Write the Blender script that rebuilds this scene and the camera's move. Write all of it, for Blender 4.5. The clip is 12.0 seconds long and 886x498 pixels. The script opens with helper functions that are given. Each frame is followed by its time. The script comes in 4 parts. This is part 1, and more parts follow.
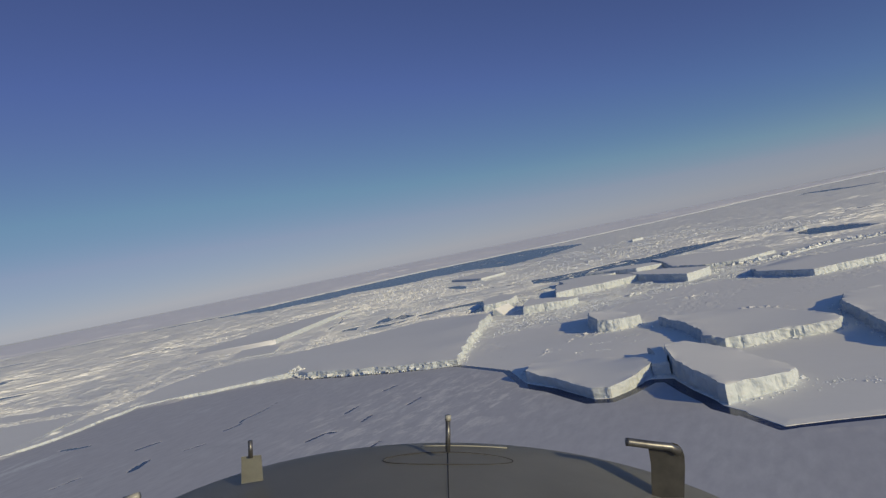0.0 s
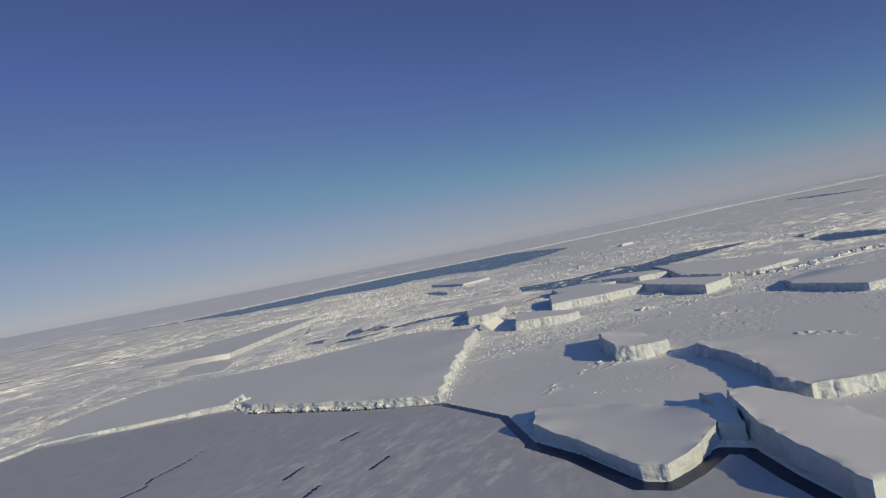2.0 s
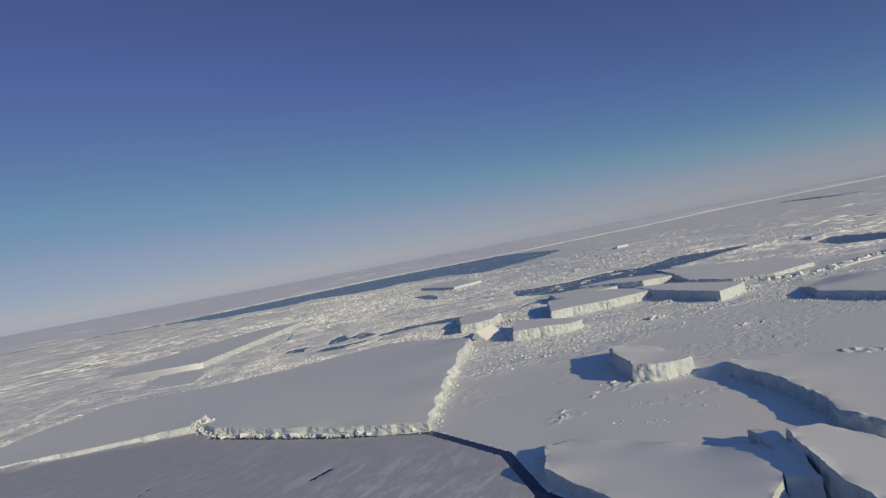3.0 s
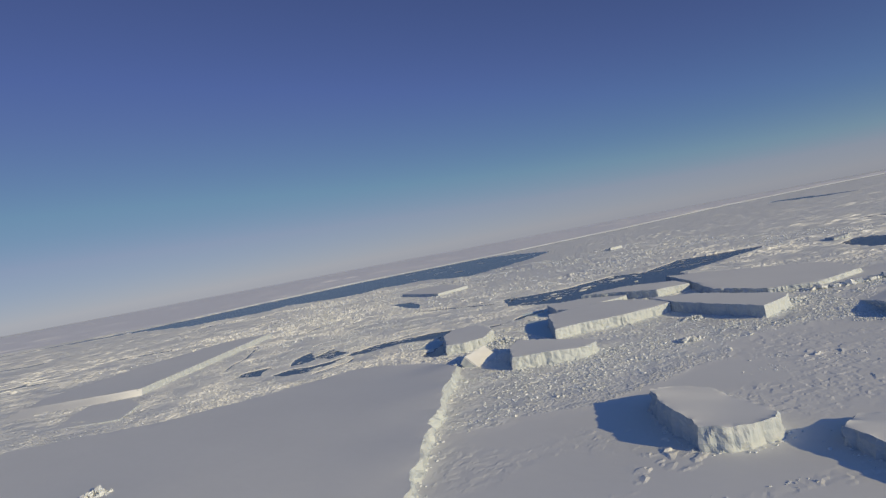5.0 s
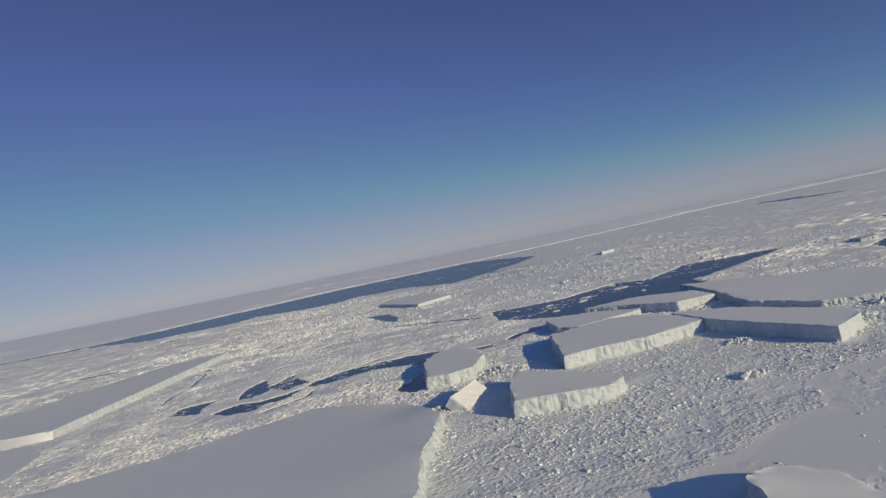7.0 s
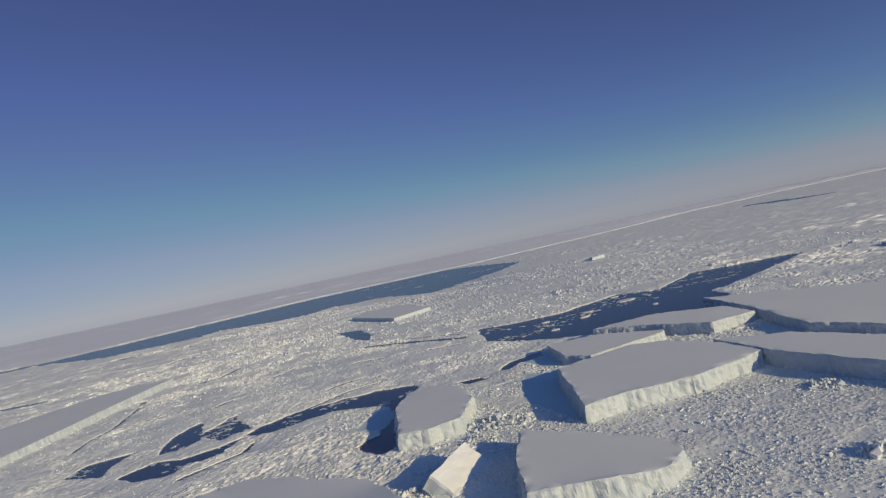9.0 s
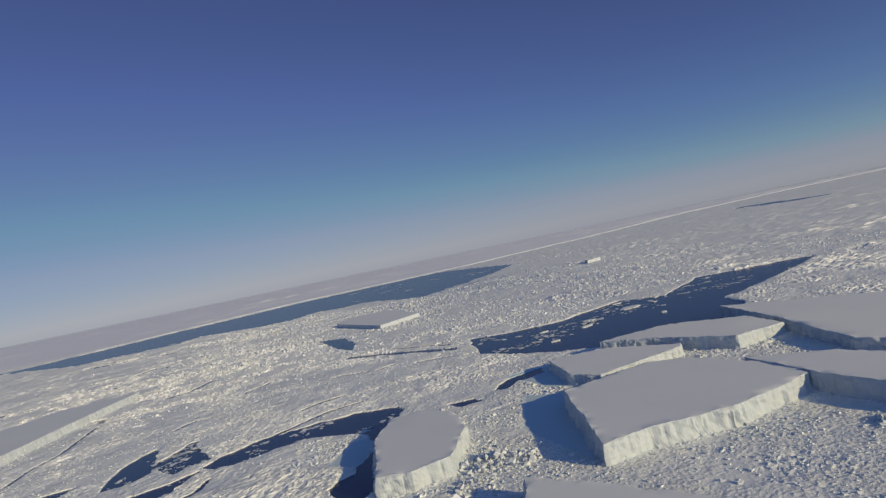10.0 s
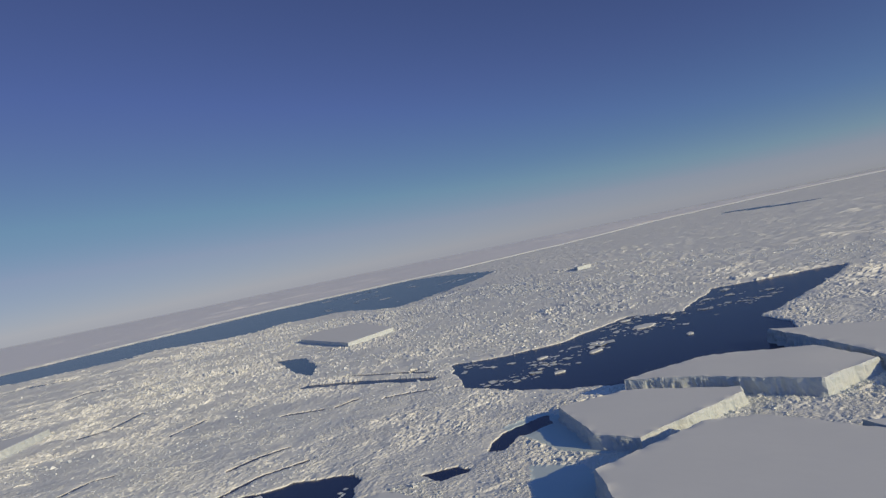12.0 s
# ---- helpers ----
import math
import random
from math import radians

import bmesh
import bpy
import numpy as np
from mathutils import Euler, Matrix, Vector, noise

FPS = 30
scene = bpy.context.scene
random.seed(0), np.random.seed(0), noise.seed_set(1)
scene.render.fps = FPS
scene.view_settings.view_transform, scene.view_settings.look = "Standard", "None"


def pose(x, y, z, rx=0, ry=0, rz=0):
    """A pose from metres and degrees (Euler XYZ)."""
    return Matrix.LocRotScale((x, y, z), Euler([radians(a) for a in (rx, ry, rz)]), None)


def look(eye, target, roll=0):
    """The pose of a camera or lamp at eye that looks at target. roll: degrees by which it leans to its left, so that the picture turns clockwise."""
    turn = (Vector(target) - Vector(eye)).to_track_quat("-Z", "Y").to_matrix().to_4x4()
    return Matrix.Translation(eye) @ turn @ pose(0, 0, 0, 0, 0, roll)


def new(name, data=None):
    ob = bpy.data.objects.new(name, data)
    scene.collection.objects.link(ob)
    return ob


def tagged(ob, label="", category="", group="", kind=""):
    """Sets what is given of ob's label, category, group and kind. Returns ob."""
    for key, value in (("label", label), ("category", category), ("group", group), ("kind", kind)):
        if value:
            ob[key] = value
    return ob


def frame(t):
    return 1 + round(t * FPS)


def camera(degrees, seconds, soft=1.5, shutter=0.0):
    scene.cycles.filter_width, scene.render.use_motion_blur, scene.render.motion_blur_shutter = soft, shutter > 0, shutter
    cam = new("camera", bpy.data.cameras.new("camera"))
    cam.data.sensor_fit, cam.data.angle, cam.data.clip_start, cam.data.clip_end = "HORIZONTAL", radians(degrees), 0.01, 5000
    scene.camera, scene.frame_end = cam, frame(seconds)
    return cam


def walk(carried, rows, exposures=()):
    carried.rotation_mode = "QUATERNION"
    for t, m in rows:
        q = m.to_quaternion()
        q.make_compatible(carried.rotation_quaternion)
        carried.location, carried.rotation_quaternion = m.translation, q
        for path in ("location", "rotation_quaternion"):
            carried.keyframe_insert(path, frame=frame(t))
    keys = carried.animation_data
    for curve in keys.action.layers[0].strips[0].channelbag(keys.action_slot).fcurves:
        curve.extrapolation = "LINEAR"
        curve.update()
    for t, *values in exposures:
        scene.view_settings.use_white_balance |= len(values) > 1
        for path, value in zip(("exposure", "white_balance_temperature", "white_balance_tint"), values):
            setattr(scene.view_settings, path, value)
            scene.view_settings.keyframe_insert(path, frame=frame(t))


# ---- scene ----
cam = camera(70.9, 12.0, soft=1.3)
PATH = [
    (0, (0.123, -0.272, 61.358), (0.162, 1.728, 61.357), -11.4),
    (0.5, (0.392, 17.556, 61.629), (0.448, 19.555, 61.624), -11.1),
    (1, (0.712, 35.522, 61.951), (0.784, 37.521, 61.946), -10.9),
    (1.5, (1.35, 53.151, 62.149), (1.439, 55.149, 62.143), -10.8),
    (2, (2.047, 71.086, 62.365), (2.151, 73.084, 62.358), -10.7),
    (2.5, (2.892, 88.922, 62.493), (3.013, 90.918, 62.484), -10.6),
    (3, (3.787, 107.158, 62.665), (3.923, 109.153, 62.657), -10.5),
    (3.2, (4.315, 114.441, 62.723), (4.455, 116.436, 62.712), -10.6),
    (5, (10.464, 179.898, 64.4), (10.652, 181.889, 64.386), -10.7),
    (5.5, (12.426, 198.217, 64.509), (12.628, 200.207, 64.495), -10.9),
    (6, (14.383, 216.582, 64.539), (14.6, 218.57, 64.527), -11.0),
    (6.5, (16.503, 234.732, 64.596), (16.735, 236.718, 64.584), -11.1),
    (7, (18.727, 252.932, 64.646), (18.977, 254.916, 64.636), -11.2),
    (7.2, (19.724, 260.25, 64.685), (19.982, 262.233, 64.675), -11.2),
    (9, (29.823, 326.76, 65.907), (30.139, 328.735, 65.901), -11.6),
    (9.5, (33.167, 345.038, 65.962), (33.498, 347.01, 65.956), -11.6),
    (10, (36.768, 363.326, 65.987), (37.115, 365.296, 65.982), -11.6),
    (10.5, (40.306, 381.828, 66.002), (40.669, 383.794, 65.998), -11.6),
    (11, (43.901, 400.387, 66.068), (44.283, 402.35, 66.065), -11.6),
    (11.5, (47.893, 418.578, 66.171), (48.29, 420.539, 66.167), -11.5),
    (12, (51.936, 436.859, 66.247), (52.349, 438.815, 66.245), -11.5),
]
walk(cam, [(t, look(eye, target, roll)) for t, eye, target, roll in PATH])

# ---- light: low polar sun from behind and to the right, clear sky ----
SUN_ELEVATION, SUN_AZIMUTH = 15.2, 144.0
world = bpy.data.worlds.new("polar_sky")
scene.world = world
world.use_nodes = True
sky = world.node_tree.nodes.new("ShaderNodeTexSky")
sky.sky_type = "NISHITA"
sky.sun_disc = False
sky.sun_elevation = radians(SUN_ELEVATION)
sky.sun_rotation = radians(SUN_AZIMUTH)
sky.altitude, sky.air_density, sky.dust_density, sky.ozone_density = 3500, 0.95, 0.05, 3.5
background = world.node_tree.nodes["Background"]
background.inputs["Strength"].default_value = 0.085
wn, wl = world.node_tree.nodes, world.node_tree.links
a, e = radians(SUN_AZIMUTH), radians(SUN_ELEVATION)
to_sun = Vector((math.sin(a) * math.cos(e), math.cos(a) * math.cos(e), math.sin(e)))
# the tone of clear polar air by height: a rosy band on the horizon, teal above it, deep blue overhead
upward = wn.new("ShaderNodeTexCoord")
axes = wn.new("ShaderNodeSeparateXYZ")
wl.new(upward.outputs["Generated"], axes.inputs[0])
air = wn.new("ShaderNodeValToRGB")
air.color_ramp.elements[0].position, air.color_ramp.elements[0].color = 0.0, (0.95, 0.78, 0.83, 1)
air.color_ramp.elements[1].position, air.color_ramp.elements[1].color = 0.45, (0.96, 0.72, 0.88, 1)
for height, tone in ((0.022, (0.94, 0.78, 0.82)), (0.05, (0.86, 0.775, 0.82)), (0.11, (0.80, 0.74, 0.83)), (0.25, (0.9, 0.71, 0.87)), (0.62, (0.8, 0.84, 0.856))):
    air.color_ramp.elements.new(height).color = (*tone, 1)
wl.new(axes.outputs["Z"], air.inputs[0])
tint = wn.new("ShaderNodeMix")
tint.data_type, tint.blend_type = "RGBA", "MULTIPLY"
tint.inputs[0].default_value = 1.0
wl.new(sky.outputs[0], tint.inputs[6])
wl.new(air.outputs[0], tint.inputs[7])
# low haze: the sky's brightness levels off near the horizon, but not towards the sun
sunward = wn.new("ShaderNodeVectorMath")
sunward.operation = "DOT_PRODUCT"
sunward.inputs[1].default_value = to_sun
wl.new(upward.outputs["Generated"], sunward.inputs[0])
fade = wn.new("ShaderNodeMapRange")
for socket, value in zip(("From Min", "From Max", "To Min", "To Max"), (0.0, 0.45, 0.65, 0.0)):
    fade.inputs[socket].default_value = value
wl.new(sunward.outputs["Value"], fade.inputs["Value"])
haze = wn.new("ShaderNodeMix")
haze.data_type, haze.blend_type = "RGBA", "DARKEN"
haze.inputs[7].default_value = (2.96, 3.2, 4.0, 1)
wl.new(fade.outputs[0], haze.inputs[0])
wl.new(tint.outputs[2], haze.inputs[6])
# the sky brightens towards the low sun
glow = wn.new("ShaderNodeMapRange")
glow.interpolation_type = "SMOOTHSTEP"
for socket, value in zip(("From Min", "From Max", "To Min", "To Max"), (-0.05, 0.75, 1.0, 1.9)):
    glow.inputs[socket].default_value = value
wl.new(sunward.outputs["Value"], glow.inputs["Value"])
bright = wn.new("ShaderNodeVectorMath")
bright.operation = "SCALE"
wl.new(haze.outputs[2], bright.inputs[0])
wl.new(glow.outputs[0], bright.inputs["Scale"])
wl.new(bright.outputs[0], background.inputs[0])

sun_data = bpy.data.lights.new("sun", "SUN")
sun_data.energy, sun_data.angle, sun_data.color = 3.0, radians(0.6), (1.0, 0.825, 0.46)
sun = new("sun", sun_data)
sun.rotation_euler = to_sun.to_track_quat("Z", "Y").to_euler()
sun.location = (60, -80, 200)


# ---- materials ----
def material(name):
    m = bpy.data.materials.new(name)
    m.use_nodes = True
    return m, m.node_tree.nodes, m.node_tree.links, m.node_tree.nodes["Principled BSDF"]


def noise_node(nodes, links, scale, stretch=(1, 1, 1), detail=4.0, rough=0.55, turn=0.0):
    geo = nodes.new("ShaderNodeNewGeometry")
    mapping = nodes.new("ShaderNodeMapping")
    mapping.vector_type = "TEXTURE"
    mapping.inputs["Scale"].default_value = [1 / v for v in stretch]
    mapping.inputs["Rotation"].default_value = (0, 0, radians(turn))
    tex = nodes.new("ShaderNodeTexNoise")
    tex.inputs["Scale"].default_value = scale
    tex.inputs["Detail"].default_value = detail
    tex.inputs["Roughness"].default_value = rough
    links.new(geo.outputs["Position"], mapping.inputs["Vector"])
    links.new(mapping.outputs[0], tex.inputs["Vector"])
    return tex.outputs["Fac"]


def ramp(nodes, links, fac, low, high, c0, c1):
    r = nodes.new("ShaderNodeValToRGB")
    r.color_ramp.elements[0].position, r.color_ramp.elements[1].position = low, high
    r.color_ramp.elements[0].color, r.color_ramp.elements[1].color = (*c0, 1), (*c1, 1)
    links.new(fac, r.inputs[0])
    return r.outputs[0]


def bump(nodes, links, fac, strength, distance, normal=None):
    b = nodes.new("ShaderNodeBump")
    b.inputs["Strength"].default_value, b.inputs["Distance"].default_value = strength, distance
    links.new(fac, b.inputs["Height"])
    if normal:
        links.new(normal, b.inputs["Normal"])
    return b.outputs[0]


def mix(nodes, links, fac, a, b, kind="MIX"):
    m = nodes.new("ShaderNodeMix")
    m.data_type, m.blend_type = "RGBA", kind
    if isinstance(fac, float):
        m.inputs[0].default_value = fac
    else:
        links.new(fac, m.inputs[0])
    links.new(a, m.inputs[6])
    links.new(b, m.inputs[7])
    return m.outputs[2]


def snow_material(name, c0, c1, drift=0.25, grain=0.08):
    """Wind-packed snow: faint sastrugi, grain and slightly greyer patches."""
    m, n, l, p = material(name)
    patch = noise_node(n, l, 0.03, (1, 0.45, 1), 5, 0.6, 35)
    fine = noise_node(n, l, 0.5, (1, 0.3, 1), 6, 0.6, 36)
    l.new(mix(n, l, 0.4, ramp(n, l, patch, 0.35, 0.65, c0, c1), ramp(n, l, fine, 0.3, 0.7, c0, c1)), p.inputs["Base Color"])
    p.inputs["Roughness"].default_value = 0.75
    p.inputs["Specular IOR Level"].default_value = 0.2
    b1 = bump(n, l, fine, drift, 0.5)
    l.new(bump(n, l, noise_node(n, l, 3.0, (1, 0.5, 1), 4, 0.6, 36), grain, 0.2, b1), p.inputs["Normal"])
    return m


def cliff_material(name, c0, c1):
    """Broken shelf ice: vertical flutes, horizontal snow layers, bluer cores."""
    m, n, l, p = material(name)
    flute = noise_node(n, l, 0.7, (1, 1, 0.22), 6, 0.62)
    layer = noise_node(n, l, 1.2, (0.04, 0.04, 1), 3, 0.5)
    l.new(mix(n, l, 0.35, ramp(n, l, flute, 0.3, 0.62, c0, c1), ramp(n, l, layer, 0.35, 0.6, c0, c1)), p.inputs["Base Color"])
    p.inputs["Roughness"].default_value = 0.55
    p.inputs["Specular IOR Level"].default_value = 0.3
    b1 = bump(n, l, flute, 0.4, 0.5)
    l.new(bump(n, l, noise_node(n, l, 2.5, (1, 1, 0.5), 5, 0.65), 0.4, 0.3, b1), p.inputs["Normal"])
    return m


def pack_material(name):
    """Frozen-together brash: white rubble with greyer, thinner ice between."""
    m, n, l, p = material(name)
    wide = noise_node(n, l, 0.012, (1, 0.6, 1), 5, 0.6)
    mid = noise_node(n, l, 0.5, (1, 1, 1), 6, 0.68)
    cells = n.new("ShaderNodeTexVoronoi")
    cells.inputs["Scale"].default_value = 0.7
    geo = n.new("ShaderNodeNewGeometry")
    l.new(geo.outputs["Position"], cells.inputs["Vector"])
    base = mix(n, l, 0.5, ramp(n, l, wide, 0.35, 0.65, (0.87, 0.88, 0.85), (0.94, 0.945, 0.905)), ramp(n, l, mid, 0.3, 0.6, (0.83, 0.85, 0.835), (0.95, 0.955, 0.92)))
    l.new(base, p.inputs["Base Color"])
    p.inputs["Roughness"].default_value = 0.7
    p.inputs["Specular IOR Level"].default_value = 0.25
    # rough fields of brash and smoother, drifted-over ones
    field = ramp(n, l, noise_node(n, l, 0.045, (1, 1, 1), 5, 0.6), 0.4, 0.58, (0.12, 0.12, 0.12), (1, 1, 1))
    none = n.new("ShaderNodeRGB")
    none.outputs[0].default_value = (0, 0, 0, 1)
    mid = mix(n, l, field, none.outputs[0], mid)
    b0 = bump(n, l, mix(n, l, field, none.outputs[0], cells.outputs["Distance"]), 0.7, 0.5)
    b1 = bump(n, l, mid, 0.8, 0.7, b0)
    l.new(bump(n, l, mix(n, l, field, none.outputs[0], noise_node(n, l, 1.6, (1, 1, 1), 5, 0.65)), 0.65, 0.35, b1), p.inputs["Normal"])
    return m


def fast_ice_material(name):
    """Thin grey sea ice with wind streaks and patches of frost."""
    m, n, l, p = material(name)
    patch = noise_node(n, l, 0.022, (1, 0.5, 1), 7, 0.62, -24)
    streak = noise_node(n, l, 0.3, (1, 0.4, 1), 7, 0.62, -30)
    grey = ramp(n, l, streak, 0.25, 0.75, (0.49, 0.50, 0.545), (0.58, 0.59, 0.63))
    frost = ramp(n, l, streak, 0.35, 0.7, (0.49, 0.505, 0.55), (0.63, 0.645, 0.68))
    spread = ramp(n, l, patch, 0.45, 0.66, (0, 0, 0), (1, 1, 1))
    wisp = noise_node(n, l, 0.09, (1, 0.28, 1), 9, 0.72, -24)
    rime = mix(n, l, ramp(n, l, wisp, 0.5, 0.6, (0, 0, 0), (1, 1, 1)), mix(n, l, spread, grey, frost), ramp(n, l, streak, 0.3, 0.7, (0.66, 0.69, 0.72), (0.78, 0.81, 0.83)))
    thin = noise_node(n, l, 0.011, (1, 1, 1), 3, 0.5, 12)
    young = mix(n, l, ramp(n, l, thin, 0.55, 0.68, (0, 0, 0), (1, 1, 1)), mix(n, l, spread, grey, frost), rime)
    # a broad field of hoar frost, blown into feathery streaks
    geo = n.new("ShaderNodeNewGeometry")
    field = n.new("ShaderNodeMapping")
    field.inputs["Location"].default_value = (0.25, -3.7, 0)
    field.inputs["Scale"].default_value = (0.0145, 0.0145, 0)
    l.new(geo.outputs["Position"], field.inputs["Vector"])
    reach = n.new("ShaderNodeVectorMath")
    reach.operation = "LENGTH"
    l.new(field.outputs[0], reach.inputs[0])
    feather = noise_node(n, l, 0.16, (1, 0.42, 1), 10, 0.72, -38)
    hoar = mix(n, l, ramp(n, l, feather, 0.49, 0.6, (0, 0, 0), (1, 1, 1)), young, ramp(n, l, streak, 0.3, 0.7, (0.64, 0.64, 0.66), (0.82, 0.82, 0.82)))
    l.new(mix(n, l, ramp(n, l, reach.outputs["Value"], 0.55, 1.1, (1, 1, 1), (0, 0, 0)), young, hoar), p.inputs["Base Color"])
    p.inputs["Roughness"].default_value = 0.7
    p.inputs["Specular IOR Level"].default_value = 0.2
    l.new(bump(n, l, streak, 0.12, 0.4), p.inputs["Normal"])
    return m


def block_material(name):
    m, n, l, p = material(name)
    geo = n.new("ShaderNodeNewGeometry")
    l.new(ramp(n, l, geo.outputs["Random Per Island"], 0.0, 1.0, (0.64, 0.69, 0.72), (0.82, 0.84, 0.84)), p.inputs["Base Color"])
    p.inputs["Roughness"].default_value = 0.6
    l.new(bump(n, l, noise_node(n, l, 2.5, (1, 1, 1), 4, 0.6), 0.5, 0.25), p.inputs["Normal"])
    return m


def water_material(name):
    m, n, l, p = material(name)
    p.inputs["Base Color"].default_value = (0.014, 0.026, 0.08, 1)
    p.inputs["Roughness"].default_value = 0.22
    p.inputs["IOR"].default_value = 1.33
    ripple = noise_node(n, l, 0.9, (1, 0.5, 1), 4, 0.6, 30)
    l.new(bump(n, l, ripple, 0.25, 0.25), p.inputs["Normal"])
    return m


SNOW = snow_material("wind_packed_snow", (0.845, 0.85, 0.835), (0.885, 0.89, 0.87), 0.08, 0.05)
PLAIN = snow_material("far_snow_plain", (0.93, 0.93, 0.95), (0.97, 0.965, 0.975), 0.05, 0.03)
# smooth ice with the blue of the bergs' shadows put into its base colour
SHADE_TINT = snow_material("blue_shade_tinted_ice", (0.60, 0.74, 0.81), (0.68, 0.79, 0.84), 0.06, 0.05)
FAST = fast_ice_material("young_fast_ice")
CLIFF = cliff_material("broken_shelf_ice", (0.50, 0.565, 0.605), (0.59, 0.625, 0.635))
PACK = pack_material("pack_ice")
BLOCK = block_material("ice_rubble")
WATER = water_material("cold_sea_water")


# ---- small tools ----
def part(name, me, mat, parent=None, label="", smooth=False):
    """Links a bmesh or mesh as one object under a thing."""
    if isinstance(me, bmesh.types.BMesh):
        bm, me = me, bpy.data.meshes.new(name)
        bm.normal_update()
        bm.to_mesh(me)
        bm.free()
    me.name = name
    me.materials.append(mat)
    me.shade_smooth() if smooth else me.shade_flat()
    ob = new(name, me)
    if parent:
        ob.parent = parent
        ob.matrix_parent_inverse = parent.matrix_basis.inverted()
    return tagged(ob, label)


def grid_hash(ix, iy, k):
    h = (ix.astype(np.int64) * 374761393 + iy.astype(np.int64) * 668265263 + k * 1442695041) & 0xFFFFFFFF
    h = ((h ^ (h >> 13)) * 1274126177) & 0xFFFFFFFF
    return ((h ^ (h >> 16)) & 0xFFFFFF) / float(0xFFFFFF)


def soft_noise(x, y, k=0):
    """Smooth lattice noise, -1 to 1."""
    x, y = np.asarray(x, float), np.asarray(y, float)
    ix, iy = np.floor(x), np.floor(y)
    fx, fy = x - ix, y - iy
    fx, fy = fx * fx * (3 - 2 * fx), fy * fy * (3 - 2 * fy)
    a, b = grid_hash(ix, iy, k), grid_hash(ix + 1, iy, k)
    c, d = grid_hash(ix, iy + 1, k), grid_hash(ix + 1, iy + 1, k)
    return 2 * ((a * (1 - fx) + b * fx) * (1 - fy) + (c * (1 - fx) + d * fx) * fy) - 1


def fractal(x, y, k=0, octaves=4):
    total, size = 0.0, 1.0
    for i in range(octaves):
        total = total + soft_noise(x / size, y / size, k + i) * size
        size *= 0.5
    return total / 1.9


def floes(x, y, size, k):
    """Broken plates: a height and tilt for each cell, and the distance to its joint."""
    x, y = x / size, y / size
    ix, iy = np.floor(x), np.floor(y)
    near = np.full(x.shape, 9.0)
    second = np.full(x.shape, 9.0)
    height = np.zeros(x.shape)
    for dx in (-1, 0, 1):
        for dy in (-1, 0, 1):
            cx, cy = ix + dx, iy + dy
            px, py = cx + grid_hash(cx, cy, k), cy + grid_hash(cx, cy, k + 1)
            d = np.hypot(x - px, y - py)
            tilt = (grid_hash(cx, cy, k + 2) - 0.5) * (x - px) + (grid_hash(cx, cy, k + 3) - 0.5) * (y - py)
            h = grid_hash(cx, cy, k + 4) + 1.6 * tilt
            closer = d < near
            second = np.where(closer, near, np.minimum(second, d))
            height = np.where(closer, h, height)
            near = np.where(closer, d, near)
    return height, second - near


def edge_distance(x, y, poly, closed=True):
    """Distance to an outline; negative inside a closed one."""
    best = np.full(x.shape, 1e9)
    inside = np.zeros(x.shape, bool)
    count = len(poly)
    for i in range(count if closed else count - 1):
        (ax, ay), (bx, by) = poly[i][:2], poly[(i + 1) % count][:2]
        ex, ey = bx - ax, by - ay
        t = np.clip(((x - ax) * ex + (y - ay) * ey) / (ex * ex + ey * ey + 1e-9), 0, 1)
        best = np.minimum(best, np.hypot(x - ax - t * ex, y - ay - t * ey))
        if closed and ay != by:
            inside ^= ((ay > y) != (by > y)) & (x < ex * (y - ay) / (by - ay) + ax)
    return np.where(inside, -best, best) if closed else best


def step(v, a, b):
    t = np.clip((v - a) / (b - a), 0, 1)
    return t * t * (3 - 2 * t)


